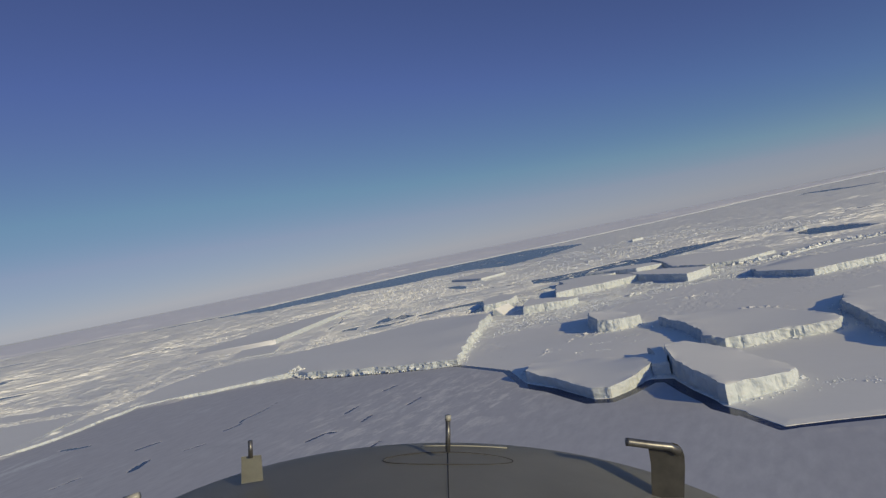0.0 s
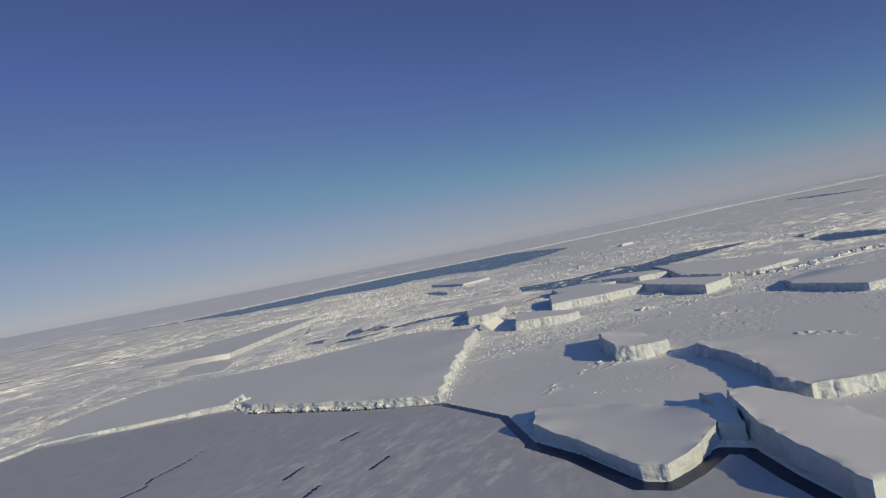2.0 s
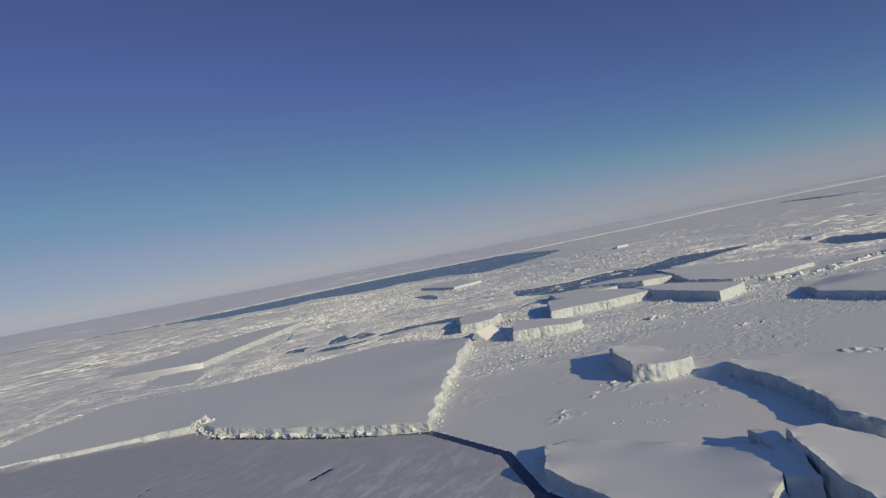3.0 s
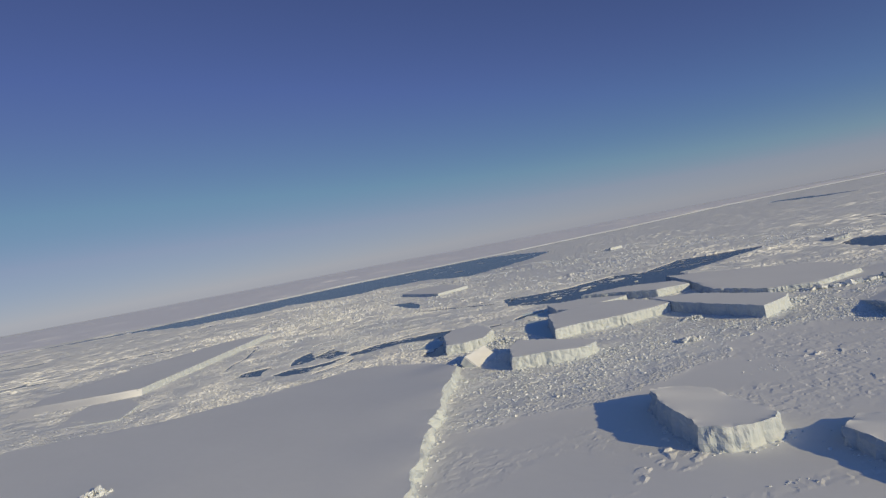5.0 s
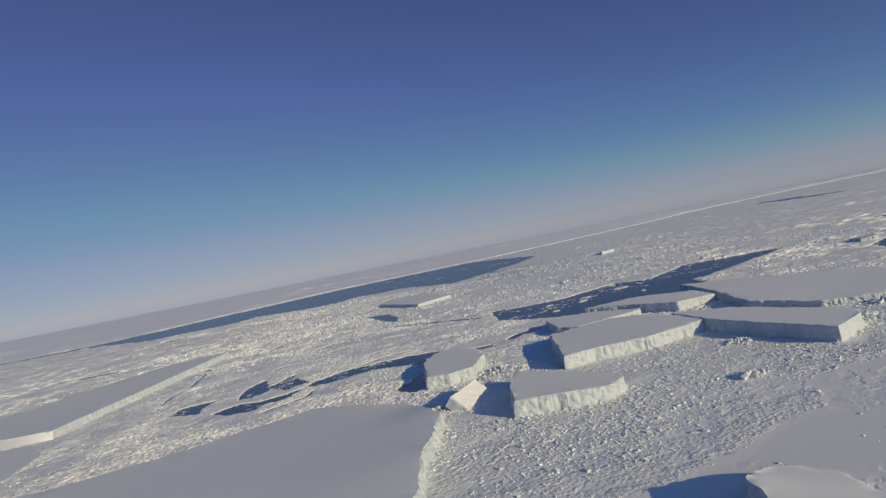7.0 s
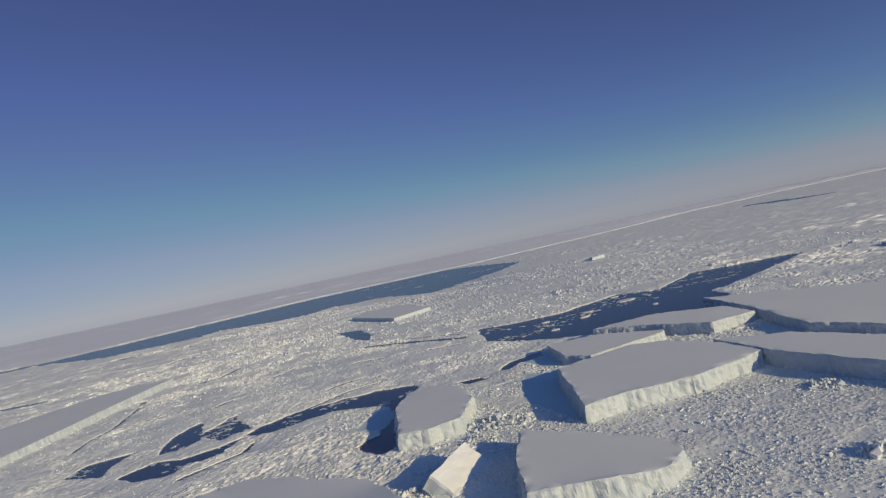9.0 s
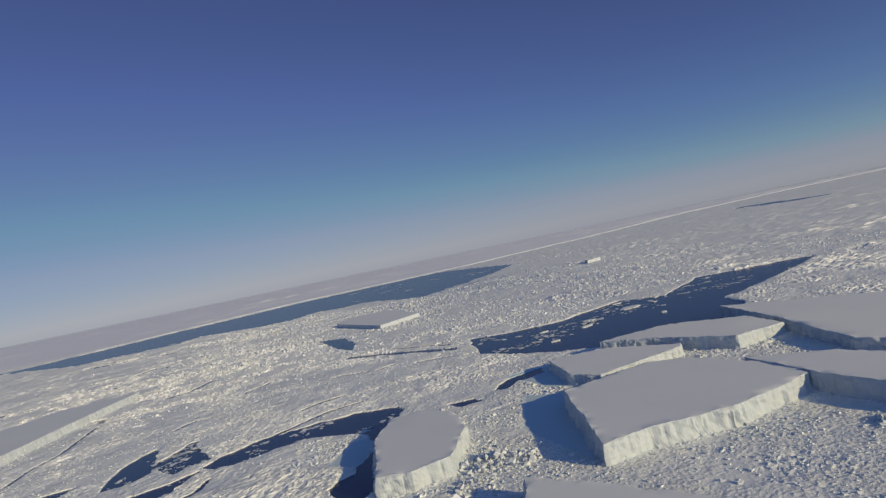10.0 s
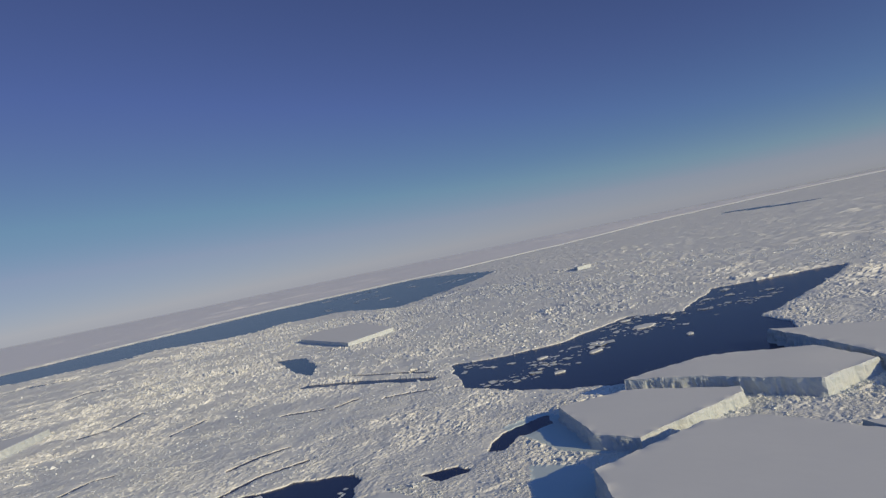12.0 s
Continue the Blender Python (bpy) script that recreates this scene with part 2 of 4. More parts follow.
# ---- the plan, in metres ----
FAST_ICE_EDGE = [(-4900, 120), (-420, 300), (-250, 318), (-222, 345), (-205, 398), (-140, 397), (-101, 396), (-90, 380), (-52, 354), (-32, 341), (2, 324),
                 (23.2, 287), (26.6, 253), (35, 237), (40.3, 221), (43.6, 212), (49.8, 208.2), (57.5, 212.5), (68.7, 221.5), (73.4, 218), (73, 201.5), (73.7, 187), (73.2, 180), (75.5, 172),
                 (78.2, 155), (90.3, 152.3), (100.7, 149.2), (150, 139), (260, 119), (4900, -600)]
LEADS = [
    # the wide lead behind the tabular bergs
    [(113, 757), (119, 782), (144, 771), (182, 772), (238, 803), (262, 778), (322, 831), (376, 816), (406, 803), (389, 788), (330, 750), (266, 717), (262, 690), (240, 660), (200, 645),
     (170, 655), (143, 676), (123, 700), (112, 722)],
    # the far lead along the ice shelf
    [(-1500, 1640), (-980, 1700), (-564, 1660), (-74, 1990), (302, 2070), (345, 1960), (385, 1800), (404, 1650), (317, 1486), (210, 1347), (150, 1275), (116, 1348), (78, 1445), (42, 1428), (-11, 1455), (-48, 1385), (-89, 1395), (-180, 1449), (-255, 1435), (-318, 1400), (-356, 1400), (-408, 1440), (-470, 1500), (-560, 1600), (-640, 1640), (-1100, 1665)],
    # narrow leads left of the broken bergs
    [(50, 642), (31, 649), (10, 646), (-3, 643), (-16, 636), (-30, 624), (-24, 612), (-13, 616), (-3, 627), (10, 628), (23, 623), (38, 614), (37, 594), (28, 568), (17, 561), (29, 545), (36, 550), (44, 600)],
    [(-67, 625), (-70, 654), (-61, 677), (-56, 655), (-52, 634), (-59, 627)],
    [(-106, 622), (-104, 639), (-84, 642), (-89, 624), (-88, 611)],
    [(-76, 600), (-66, 611), (-54, 606), (-39, 611), (-29, 620), (-36, 600), (-50, 595), (-54, 586), (-66, 590)],
    [(95, 630), (104, 643), (121, 649), (119, 641), (106, 637), (98, 628)],
    [(72, 625), (82, 624), (84, 619), (76, 617)],
    [(-500, 705), (-478, 720), (-440, 728), (-400, 745), (-358, 780), (-400, 738), (-450, 712)],
    [(-575, 815), (-623, 915), (-660, 1010), (-600, 815)],
    [(1240, 1850), (1300, 1760), (1355, 2140), (1320, 2220)],
    [(409, 696), (391, 637), (408, 616), (436, 606), (452, 660), (440, 716)],
    [(600, 905), (640, 850), (648, 862), (612, 915)],
    [(8, 985), (30, 967), (40, 905), (37, 866), (24, 900)],
    [(-55, 645), (-43, 671), (-29, 634), (-40, 625)],
    [(30, 826), (60, 800), (100, 757), (104, 761), (64, 806), (34, 832)],
]
# open cracks along the edge of the fast ice, and half their width
OPEN_CRACKS = [(FAST_ICE_EDGE[10:13], 1.7), (FAST_ICE_EDGE[12:16], 2.5), (FAST_ICE_EDGE[15:20], 2.4), (FAST_ICE_EDGE[19:24], 2.1), (FAST_ICE_EDGE[23:28] + [(700, 40)], 1.3)]
CRACKS = [(FAST_ICE_EDGE[7:11], 0.9),
          ([(-46, 576), (-35, 585), (-25, 593), (-23, 604)], 0.7), ([(-108, 284), (-103, 290), (-104, 299), (-97, 312), (-94, 326)], 0.12), ([(-200, 315), (-192, 312), (-185, 312)], 0.4), ([(-147, 281), (-143, 285), (-140, 287)], 0.35), ([(-68, 210), (-64, 208), (-60, 210)], 0.2), ([(-118, 262), (-110, 266)], 0.15), ([(-60, 236), (-54, 243), (-50, 241)], 0.1),
          ([(-132, 246), (-131, 257)], 0.7), ([(-162, 244), (-156, 252)], 0.12), ([(-33.5, 212), (-30.4, 217)], 0.05), ([(-35, 300), (-30, 306)], 0.08), ([(-40.5, 249), (-37.5, 256)], 0.05), ([(-22, 262), (-17, 270)], 0.02), ([(-50, 268), (-46, 277)], 0.02), ([(-97, 837), (-83, 841), (-73, 876)], 1.8), ([(-34, 780), (-20, 799)], 1.2), ([(7, 686), (17, 694), (28, 697)], 0.8), ([(24, 760), (43, 752)], 1.2), ([(50, 750), (60, 756)], 1.3),
          ([(74, 744), (85, 741), (94, 738)], 1.0), ([(58, 832), (75, 814), (93, 794), (102, 782)], 1.4), ([(-181, 1047), (-173, 1074), (-152, 1067)], 4.0), ([(-194, 988), (-167, 969)], 1.8), ([(-196, 927), (-184, 933)], 1.6),
          ([(-61, 713), (-54, 724), (-45, 724)], 0.9), ([(-315, 1298), (-240, 1250), (-194, 1250)], 5), ([(-86, 1408), (-57, 1435)], 6), ([(-125, 675), (-126, 698), (-121, 722), (-124, 781)], 0.6), ([(-10, 640), (20, 668), (36, 672)], 0.7)]
SMOOTH = [(4, 330), (16, 388), (45, 392), (72, 384), (97, 398), (116, 408), (136, 412), (150, 434), (172, 440), (196, 436), (222, 372), (300, 350), (700, 330), (700, 20), (100, 120), (60, 190), (20, 240)]
# level ice on the bergs' shadow side; the shadows' blue is painted on here
SHADOW_PATCHES = [[(87, 566), (94, 529), (99, 524), (112, 580), (112, 598), (100, 609)], [(104, 648), (112, 612), (122, 600), (126, 640), (122, 653)], [(20, 582), (34, 571), (40, 585), (46, 612), (30, 602)]]
RIDGES = [([(-238, 326), (-232, 350), (-238, 398), (-242, 440), (-248, 530), (-250, 580)], 1.1), ([(-345, 486), (-313, 474), (-315, 521), (-308, 560)], 0.9), ([(-231, 361), (-221, 385), (-206, 410)], 0.8),
          ([(-430, 600), (-385, 622), (-330, 690)], 0.8)]

# outline corners x, y and the height of the top there
BERGS = [
    ("long snow-topped tabular iceberg with a ragged broken front", [(2, 325, 3.4), (11, 372, 5.5), (24, 438, 6), (35, 480, 5.5), (24, 514, 3), (-16, 546, 2.6), (-44, 536, 2.2), (-69, 524, 2.2), (-115, 510, 2.2), (-165, 514, 2), (-195, 516, 2), (-212, 470, 2),
        (-226, 400, 1.8), (-248, 328, 1.5), (-243, 320, 1.4), (-222, 346, 1.5), (-203, 400, 1.6), (-140, 399, 2.2), (-101, 398, 3.4), (-88, 382, 3.8), (-52, 356, 3.6), (-32, 343, 3.2)], 1.6),
    ("flat snow-covered iceberg beside a dark crack in the ice", [(33, 277, 3.4), (28.8, 258, 4.7), (36.5, 241, 3.9), (42, 224.5, 3.8), (45.2, 215, 3.8), (50.8, 211, 3.8), (58.6, 215.6, 4.2), (70, 226, 5), (78, 239, 5), (80, 247, 3.4), (70, 258, 1.8), (56, 272, 1.6), (43, 282, 1.7)], 0.6),
    ("wedge-shaped iceberg with a lit front and shaded side", [(84, 246, 7), (77.2, 220, 7), (76, 204, 6.9), (76.6, 190, 6.8), (76.6, 180, 6.4), (88, 182, 5.6), (98, 184, 5), (104, 191, 3.8), (102, 207, 4.4), (101, 223, 5.4), (93, 245, 6.4)], 0.8),
    ("narrow wall of blue ice closing a gap between two icebergs", [(71.5, 227.5, 4.6), (76.6, 224, 5), (81, 238, 5.2), (84, 250, 5), (80, 256, 4.6), (78.5, 243, 4.8)], 0.5),
    ("broad iceberg with a fluted sunlit cliff", [(103, 254, 5.4), (106, 241, 5), (114, 240, 5), (131, 240, 4.8), (149, 237, 4.6), (156, 248, 4.2), (160, 290, 1.8), (140, 322, 1.6), (120, 327, 3), (108, 316, 5.6), (109, 289, 5.8), (107, 266, 5.6)], 0.9),
    ("small iceberg with a jagged lit front in flat ice", [(80, 331, 7.2), (85, 327, 7), (92, 326, 6.8), (99, 328, 6.4), (104, 335, 5.4), (105, 356, 3.4), (106, 374, 2.8), (96, 378, 4.2), (85, 371, 7), (81, 347, 7.6)], 1.0),
    ("flat-topped iceberg with a tall shaded flank", [(172, 268, 4.8), (161, 238, 4.8), (149, 207, 4.8), (150, 195, 4.6), (185, 185, 4.4), (240, 200, 2.6), (255, 250, 1.6), (215, 300, 1.8), (186, 288, 3.8)], 0.8),
    ("large tabular iceberg with a fluted sunlit cliff", [(96, 520, 6.4), (112, 523, 6.4), (138, 522, 6.5), (170, 533, 6.2), (173, 551, 6.2), (158, 584, 6.3), (145, 590, 6.4), (108, 579, 6.4)], 0.7),
    ("thin wedge-shaped tabular iceberg", [(129, 595, 4.7), (172, 608, 4.7), (175, 613, 4.6), (149, 640, 4.7), (124, 641, 4.7), (121, 607, 4.7)], 0.6),
    ("long tabular iceberg at the edge of open water", [(191, 596, 6.2), (218, 603, 5.2), (220, 631, 5.6), (189, 652, 6), (153, 648, 6), (172, 628, 6.2)], 0.6),
    ("broad tabular iceberg with a shaded blue flank", [(211, 558, 5), (227, 526, 4), (250, 514, 4), (290, 530, 4), (310, 580, 4), (264, 634, 5), (232, 668, 5.5), (224, 614, 5.5)], 0.8),
    ("tabular iceberg with a shaded flank and lit end", [(186, 466, 6.6), (206, 478, 6.5), (214, 489, 6.2), (192, 546, 6.6), (170, 563, 6.6), (171, 530, 6.7), (177, 498, 6.7)], 0.6),
    ("broad flat iceberg with a long lit cliff", [(227, 375, 4.6), (271, 377, 4.8), (330, 400, 4.5), (345, 450, 0.2), (262, 488, 0.2), (234, 470, 0.2), (228, 450, 4.5), (214, 418, 4.6)], 0.8),
    ("low ragged iceberg with a lit broken edge", [(230, 522, 1.4), (262, 512, 1.5), (258, 502, 1.5), (294, 505, 1.6), (330, 516, 1.5), (372, 504, 1.6), (400, 540, 0.2), (300, 575, 0.2), (236, 545, 0.2)], 1.8),
    ("small tabular iceberg among broken blocks", [(36, 541, 6.2), (46, 539, 6), (58, 543, 6), (68, 568, 6.2), (68, 590, 6), (59, 605, 6), (46, 604, 5.6), (38, 578, 6)], 0.8),
    ("flat-topped iceberg with a crumbling sunlit front", [(60, 467, 6.6), (79, 463, 6.4), (94, 463, 5.6), (102, 471, 5), (103, 480, 5), (86, 500, 5.6), (72, 514, 6), (63, 486, 6.6)], 0.8),
    ("large tabular iceberg with a smooth bright cliff", [(-173, 630, 5), (-150, 745, 5), (-126, 872, 4.8), (-178, 868, 4.6), (-228, 790, 4.6), (-276, 700, 3), (-263, 657, 3.6)], 0.4),
    ("low snow-covered floe with a lit rim", [(-195, 556, 1.6), (-152, 546, 1.8), (-156, 585, 2), (-176, 617, 2), (-204, 622, 1.6)], 0.8),
    ("wide low floe with a lit snowy rim", [(-240, 330, 1.5), (-240, 398, 1.6), (-246, 440, 1.6), (-300, 478, 1.3), (-345, 482, 1.3), (-480, 470, 1.0), (-520, 380, 1.0), (-330, 318, 1.0)], 1.2),
    ("far tabular iceberg with a straight bright cliff", [(68, 970, 4.2), (112, 1010, 4.2), (90, 1130, 4), (46, 1140, 4), (26, 1090, 4)], 0.4),
    ("far rounded iceberg beside dark water", [(424, 724, 3), (436, 720, 4.4), (444, 738, 3.6), (430, 744, 2.4)], 1.0),
    ("far small bright iceberg", [(396, 1226, 5), (420, 1236, 5), (424, 1262, 4), (402, 1250, 4)], 0.6),
]


# ---- sea, pack ice and ice shelf ----
bm = bmesh.new()
bmesh.ops.create_circle(bm, cap_ends=True, segments=96, radius=4950, matrix=pose(0, 0, 0))
tagged(part("water", bm, WATER), "dark blue calm sea water in the leads", "water", kind="structure")


def stretch(low, high, spans, before, after):
    """Coordinates in even steps within the given spans (start, end, step), wider and wider outside them."""
    mid = np.concatenate([np.arange(a, b, size) for a, b, size in spans])
    down, v, size = [], spans[0][0], spans[0][2]
    while v > low:
        size *= before
        v -= size
        down.append(v)
    up, v, size = [], mid[-1], spans[-1][2]
    while v < high:
        size *= after
        v += size
        up.append(v)
    return np.concatenate([down[::-1], mid, up])


def calmness(x, y):
    """1 on the smooth fast ice and the flat ice between the near bergs, 0 on the rough pack."""
    fast = FAST_ICE_EDGE + [(4900, -4900), (-4900, -4900)]
    flat = np.minimum(edge_distance(x, y, fast), edge_distance(x, y, SMOOTH))
    return step(flat + 7 * fractal(x / 18, y / 18, 70), 6, -4)


def swell(x, y):
    """The flat ice between the near bergs is lifted into a broad low rise."""
    x, y = np.asarray(x, float), np.asarray(y, float)
    shore = step(edge_distance(x, y, FAST_ICE_EDGE, False), 2, 30)
    return 1.0 * np.exp(-((x - 85) / 60) ** 2 - ((y - 290) / 55) ** 2) * shore


def open_water(x, y):
    """Distance to the rim of the open cracks, negative over their water."""
    return np.min([edge_distance(x, y, line, False) - half for line, half in OPEN_CRACKS], axis=0)


def pack_height(x, y):
    wx, wy = x + 3.0 * fractal(x / 14, y / 14, 40, 3), y + 3.0 * fractal(x / 14, y / 14, 50, 3)
    rough = np.clip(0.8 + 1.1 * fractal(x / 75, y / 75, 3), 0.12, 1.6)
    large, joint = floes(wx, wy, 9.0, 11)
    small, crack = floes(wx, wy, 3.2, 21)
    tiny, _ = floes(x, y, 1.6, 31)
    rough = rough * (0.66 + 0.34 * step(edge_distance(x, y, SMOOTH), 5, 120)) * (1 + np.clip((np.hypot(x - 100, y - 450) - 300) / 230, 0, 1.3))
    rough = rough * np.clip(0.7 + 2.0 * fractal(x / 19, y / 19, 7, 3), 0.2, 1.3)
    # level ice under the loose blocks between the bergs
    between = step(x, 20, 60) * step(y, 380, 420) * step(y, 600, 560)
    rough = rough * (1 - between * (0.85 - 0.7 * step(fractal(x / 17, y / 17, 260, 3), 0.0, 0.35)))
    left = step(x, -110, -210) * step(y, 330, 420)
    band = fractal((x - 0.25 * y) / 210, (y + 0.25 * x) / 24, 9, 3)
    rough = rough * (1 - 0.3 * left) * (1 + 0.6 * step(x, 60, -100) * step(y, 650, 900))
    z = 0.55 + rough * (0.35 * (large - 0.5) + 0.24 * (small - 0.5) + 0.3 * (tiny - 0.5)) - 0.15 * rough * (step(crack, 0.12, 0.0) + step(joint, 0.1, 0.0))
    z = np.maximum(z + 0.5 * np.maximum(0, fractal(x / 30, y / 60, 60)) * rough, 0.12)
    z = z + left * (1.0 * step(band, -0.15, 0.3) + 0.25 * step(fractal((x - 0.25 * y) / 60, (y + 0.25 * x) / 9, 19, 3), 0.0, 0.3))
    z = np.where((left > 0.5) & (band < -0.45), -0.5, z)
    calm = calmness(x, y)
    fast = step(edge_distance(x, y, FAST_ICE_EDGE + [(4900, -4900), (-4900, -4900)]), 1.0, -1.0)
    drift = 0.3 + 0.05 * fractal((x + 0.6 * y) / 14, (y - 0.6 * x) / 40, 80) + 0.08 * fractal(x / 60, y / 60, 90)
    scattered = np.maximum(0, small - 0.68) * 0.9 * step(fractal(x / 26, y / 26, 95), 0.2, 0.5) * (edge_distance(x, y, SMOOTH) < -3) * (y > 255)
    z = z * (1 - calm) + (drift + scattered + 0.16 * (small - 0.5) * (y > 300) * step(fractal(x / 40, y / 40, 97), -0.1, 0.4)) * (1 - 0.6 * fast) * calm + swell(x, y) * (1 - fast)
    for patch in SHADOW_PATCHES:
        inside = step(edge_distance(x, y, patch) + 1.5 * fractal(x / 6, y / 6, 160, 2), 1.0, -1.0)
        z = z * (1 - inside) + (0.3 + 0.04 * fractal(x / 9, y / 9, 165)) * inside
    wobble = 2.2 * fractal(x / 7, y / 7, 108, 2) + 5 * fractal(x / 22, y / 22, 100, 4) + 1.5 * fractal(x / 5, y / 5, 105, 2)
    for line, high in RIDGES:
        z = z + high * step(edge_distance(x, y, line, False) + 2 * fractal(x / 8, y / 8, 150, 2), 5, 0)
    # thin refrozen cracks that run through the pack
    seam = np.abs(fractal((x + 0.4 * y) / 110, (y - 0.3 * x) / 42, 300, 3))
    z = np.where((seam < 0.03 + 0.025 * fractal(x / 30, y / 30, 320)) & (fractal(x / 60, y / 60, 310) > 0.22) & (calm < 0.3) & (y > 720) & (x < 130), -0.6, z)
    far = np.clip(y / 700, 0.35, 3)
    for lead in LEADS:
        d = edge_distance(x, y, lead) + wobble * (far if lead is LEADS[1] else 0.6 if lead is LEADS[0] else 1.0 if lead is LEADS[2] else 0.45)
        z = np.where(d < 8, z * (0.6 + 0.4 * step(d, 0, 5)) * step(d, -0.2, 0.9) - 1.2 * step(d, 1.2, 0.0), z)
    d = open_water(x, y)
    z = np.where(d < 4, np.where(d < -0.02, -1.2, np.maximum(z, 0.1) * (0.4 + 0.6 * step(d, 0, 4))), z)
    for line, half in CRACKS:
        d = edge_distance(x, y, line, False) + 0.12 * wobble - half
        z = np.where(d < 4, z * (0.4 + 0.6 * step(d, 0, 4)) * step(d, -0.1, 0.5) - 1.2 * step(d, 0.4, 0.0), z)
    return z


xs = stretch(-4900, 4900, [(-250, -120, 1.4), (-120, 260, 0.95), (260, 310, 1.4)], 1.03, 1.03)
ys = stretch(-300, 4900, [(92, 270, 0.75), (270, 420, 1.15), (420, 710, 0.95), (710, 800, 1.4)], 1.08, 1.011)
gx, gy = np.meshgrid(xs, ys)
jitter = np.random.default_rng(5)
shake = np.where(gy < 330, 0.12, 0.28)
gx = gx + shake * jitter.uniform(-1, 1, gx.shape)
gy = gy + shake * jitter.uniform(-1, 1, gy.shape)
# the sheet's points beside the open cracks lie on their rims
near = gy < 345
px, py = gx[near], gy[near]
d = open_water(px, py)
slope_x = (open_water(px + 0.05, py) - d) / 0.05
slope_y = (open_water(px, py + 0.05) - d) / 0.05
size = np.hypot(slope_x, slope_y) + 1e-6
shift = np.where(np.abs(d) < 0.55, 0.02 - d, 0) / size
gx[near], gy[near] = px + shift * slope_x / size, py + shift * slope_y / size
gz = pack_height(gx, gy)
rows_n, cols_n = gx.shape
index = np.arange(rows_n * cols_n).reshape(rows_n, cols_n)
quads = np.stack([index[:-1, :-1], index[:-1, 1:], index[1:, 1:], index[1:, :-1]], -1).reshape(-1, 4)
me = bpy.data.meshes.new("pack_ice")
me.vertices.add(gx.size)
me.vertices.foreach_set("co", np.stack([gx, gy, gz], -1).reshape(-1).astype(np.float32))
me.loops.add(quads.size)
me.loops.foreach_set("vertex_index", quads.reshape(-1).astype(np.int32))
me.polygons.add(len(quads))
me.polygons.foreach_set("loop_start", (np.arange(len(quads)) * 4).astype(np.int32))
me.update(calc_edges=True)
mid_x, mid_y = gx[:-1, :-1], gy[:-1, :-1]
fast = edge_distance(mid_x, mid_y, FAST_ICE_EDGE + [(4900, -4900), (-4900, -4900)]) < 0
# faces that take the painted blue shadow tint
in_shadow_patch = np.min([edge_distance(mid_x, mid_y, patch) for patch in SHADOW_PATCHES], axis=0) < 0
slot = np.where(in_shadow_patch, 3, np.where(fast, 1, np.where(calmness(mid_x, mid_y) > 0.5, 2, 0)))
me.polygons.foreach_set("material_index", slot.reshape(-1).astype(np.int32))
ground = part("ground", me, PACK)
me.materials.append(FAST)
me.materials.append(SNOW)
me.materials.append(SHADE_TINT)
tagged(ground, "frozen white pack ice with rubble and smooth drifts", "sea ice", kind="structure")


def top_height(x, y, corners):
    """The top of a berg: a level or tilted plane through its high corners, which sinks into the snow towards low edges."""
    c = np.array([k for k in corners if k[2] >= 1], float)
    mid = c.mean(0)
    a = np.c_[c[:, :2] - mid[:2], np.ones(len(c))]
    slope = np.linalg.lstsq(a, c[:, 2], rcond=None)[0]
    z = np.minimum(slope[0] * (x - mid[0]) + slope[1] * (y - mid[1]) + slope[2], c[:, 2].max() + 0.4)
    gap = np.stack([np.hypot(x - a, y - b) ** 2 + 9 for a, b, _ in c])
    rest = c[:, 2] - (slope[0] * (c[:, 0] - mid[0]) + slope[1] * (c[:, 1] - mid[1]) + slope[2])
    z = z + (rest[:, None] / gap).sum(0) / (1 / gap).sum(0)
    n = len(corners)
    low = [(corners[k], corners[(k + 1) % n]) for k in range(n) if corners[k][2] < 1 and corners[(k + 1) % n][2] < 1]
    if low:
        d = np.full(np.shape(x), 1e9)
        for edge in low:
            d = np.minimum(d, edge_distance(np.asarray(x, float), np.asarray(y, float), edge, False))
        low_z = 0.1 + swell(x, y)
        z = low_z + (z - low_z) * step(d, 0, 46)
    return z + 0.06 * fractal(x / 16, y / 16, 120, 3)


def dense_outline(corners, jag, size=1.1):
    pts = []
    count = len(corners)
    run = 0.0
    for i in range(count):
        a, b = Vector(corners[i][:2]), Vector(corners[(i + 1) % count][:2])
        n = max(2, int((b - a).length / size))
        side = Vector((b.y - a.y, a.x - b.x)).normalized()
        for j in range(n):
            p = a.lerp(b, j / n)
            s = run + (b - a).length * j / n
            ease = min(1.0, 4 * j / n, 4 * (n - j) / n)
            off = jag * (0.9 * float(soft_noise(s / 9, 0.5, 7 + count)) + 0.5 * float(soft_noise(s / 3.1, 9.5, 8)) + 0.3 * float(soft_noise(s / 1.3, 4.5, 9))) * ease
            pts.append((p.x + side.x * off, p.y + side.y * off))
        run += (b - a).length
    return pts


def counter_clockwise(corners):
    area = sum(a[0] * b[1] - b[0] * a[1] for a, b in zip(corners, corners[1:] + corners[:1]))
    return corners if area > 0 else corners[::-1]


# bergs whose cliffs stand straight in an open crack
SHEER = {BERGS[1][0], BERGS[2][0], BERGS[3][0]}


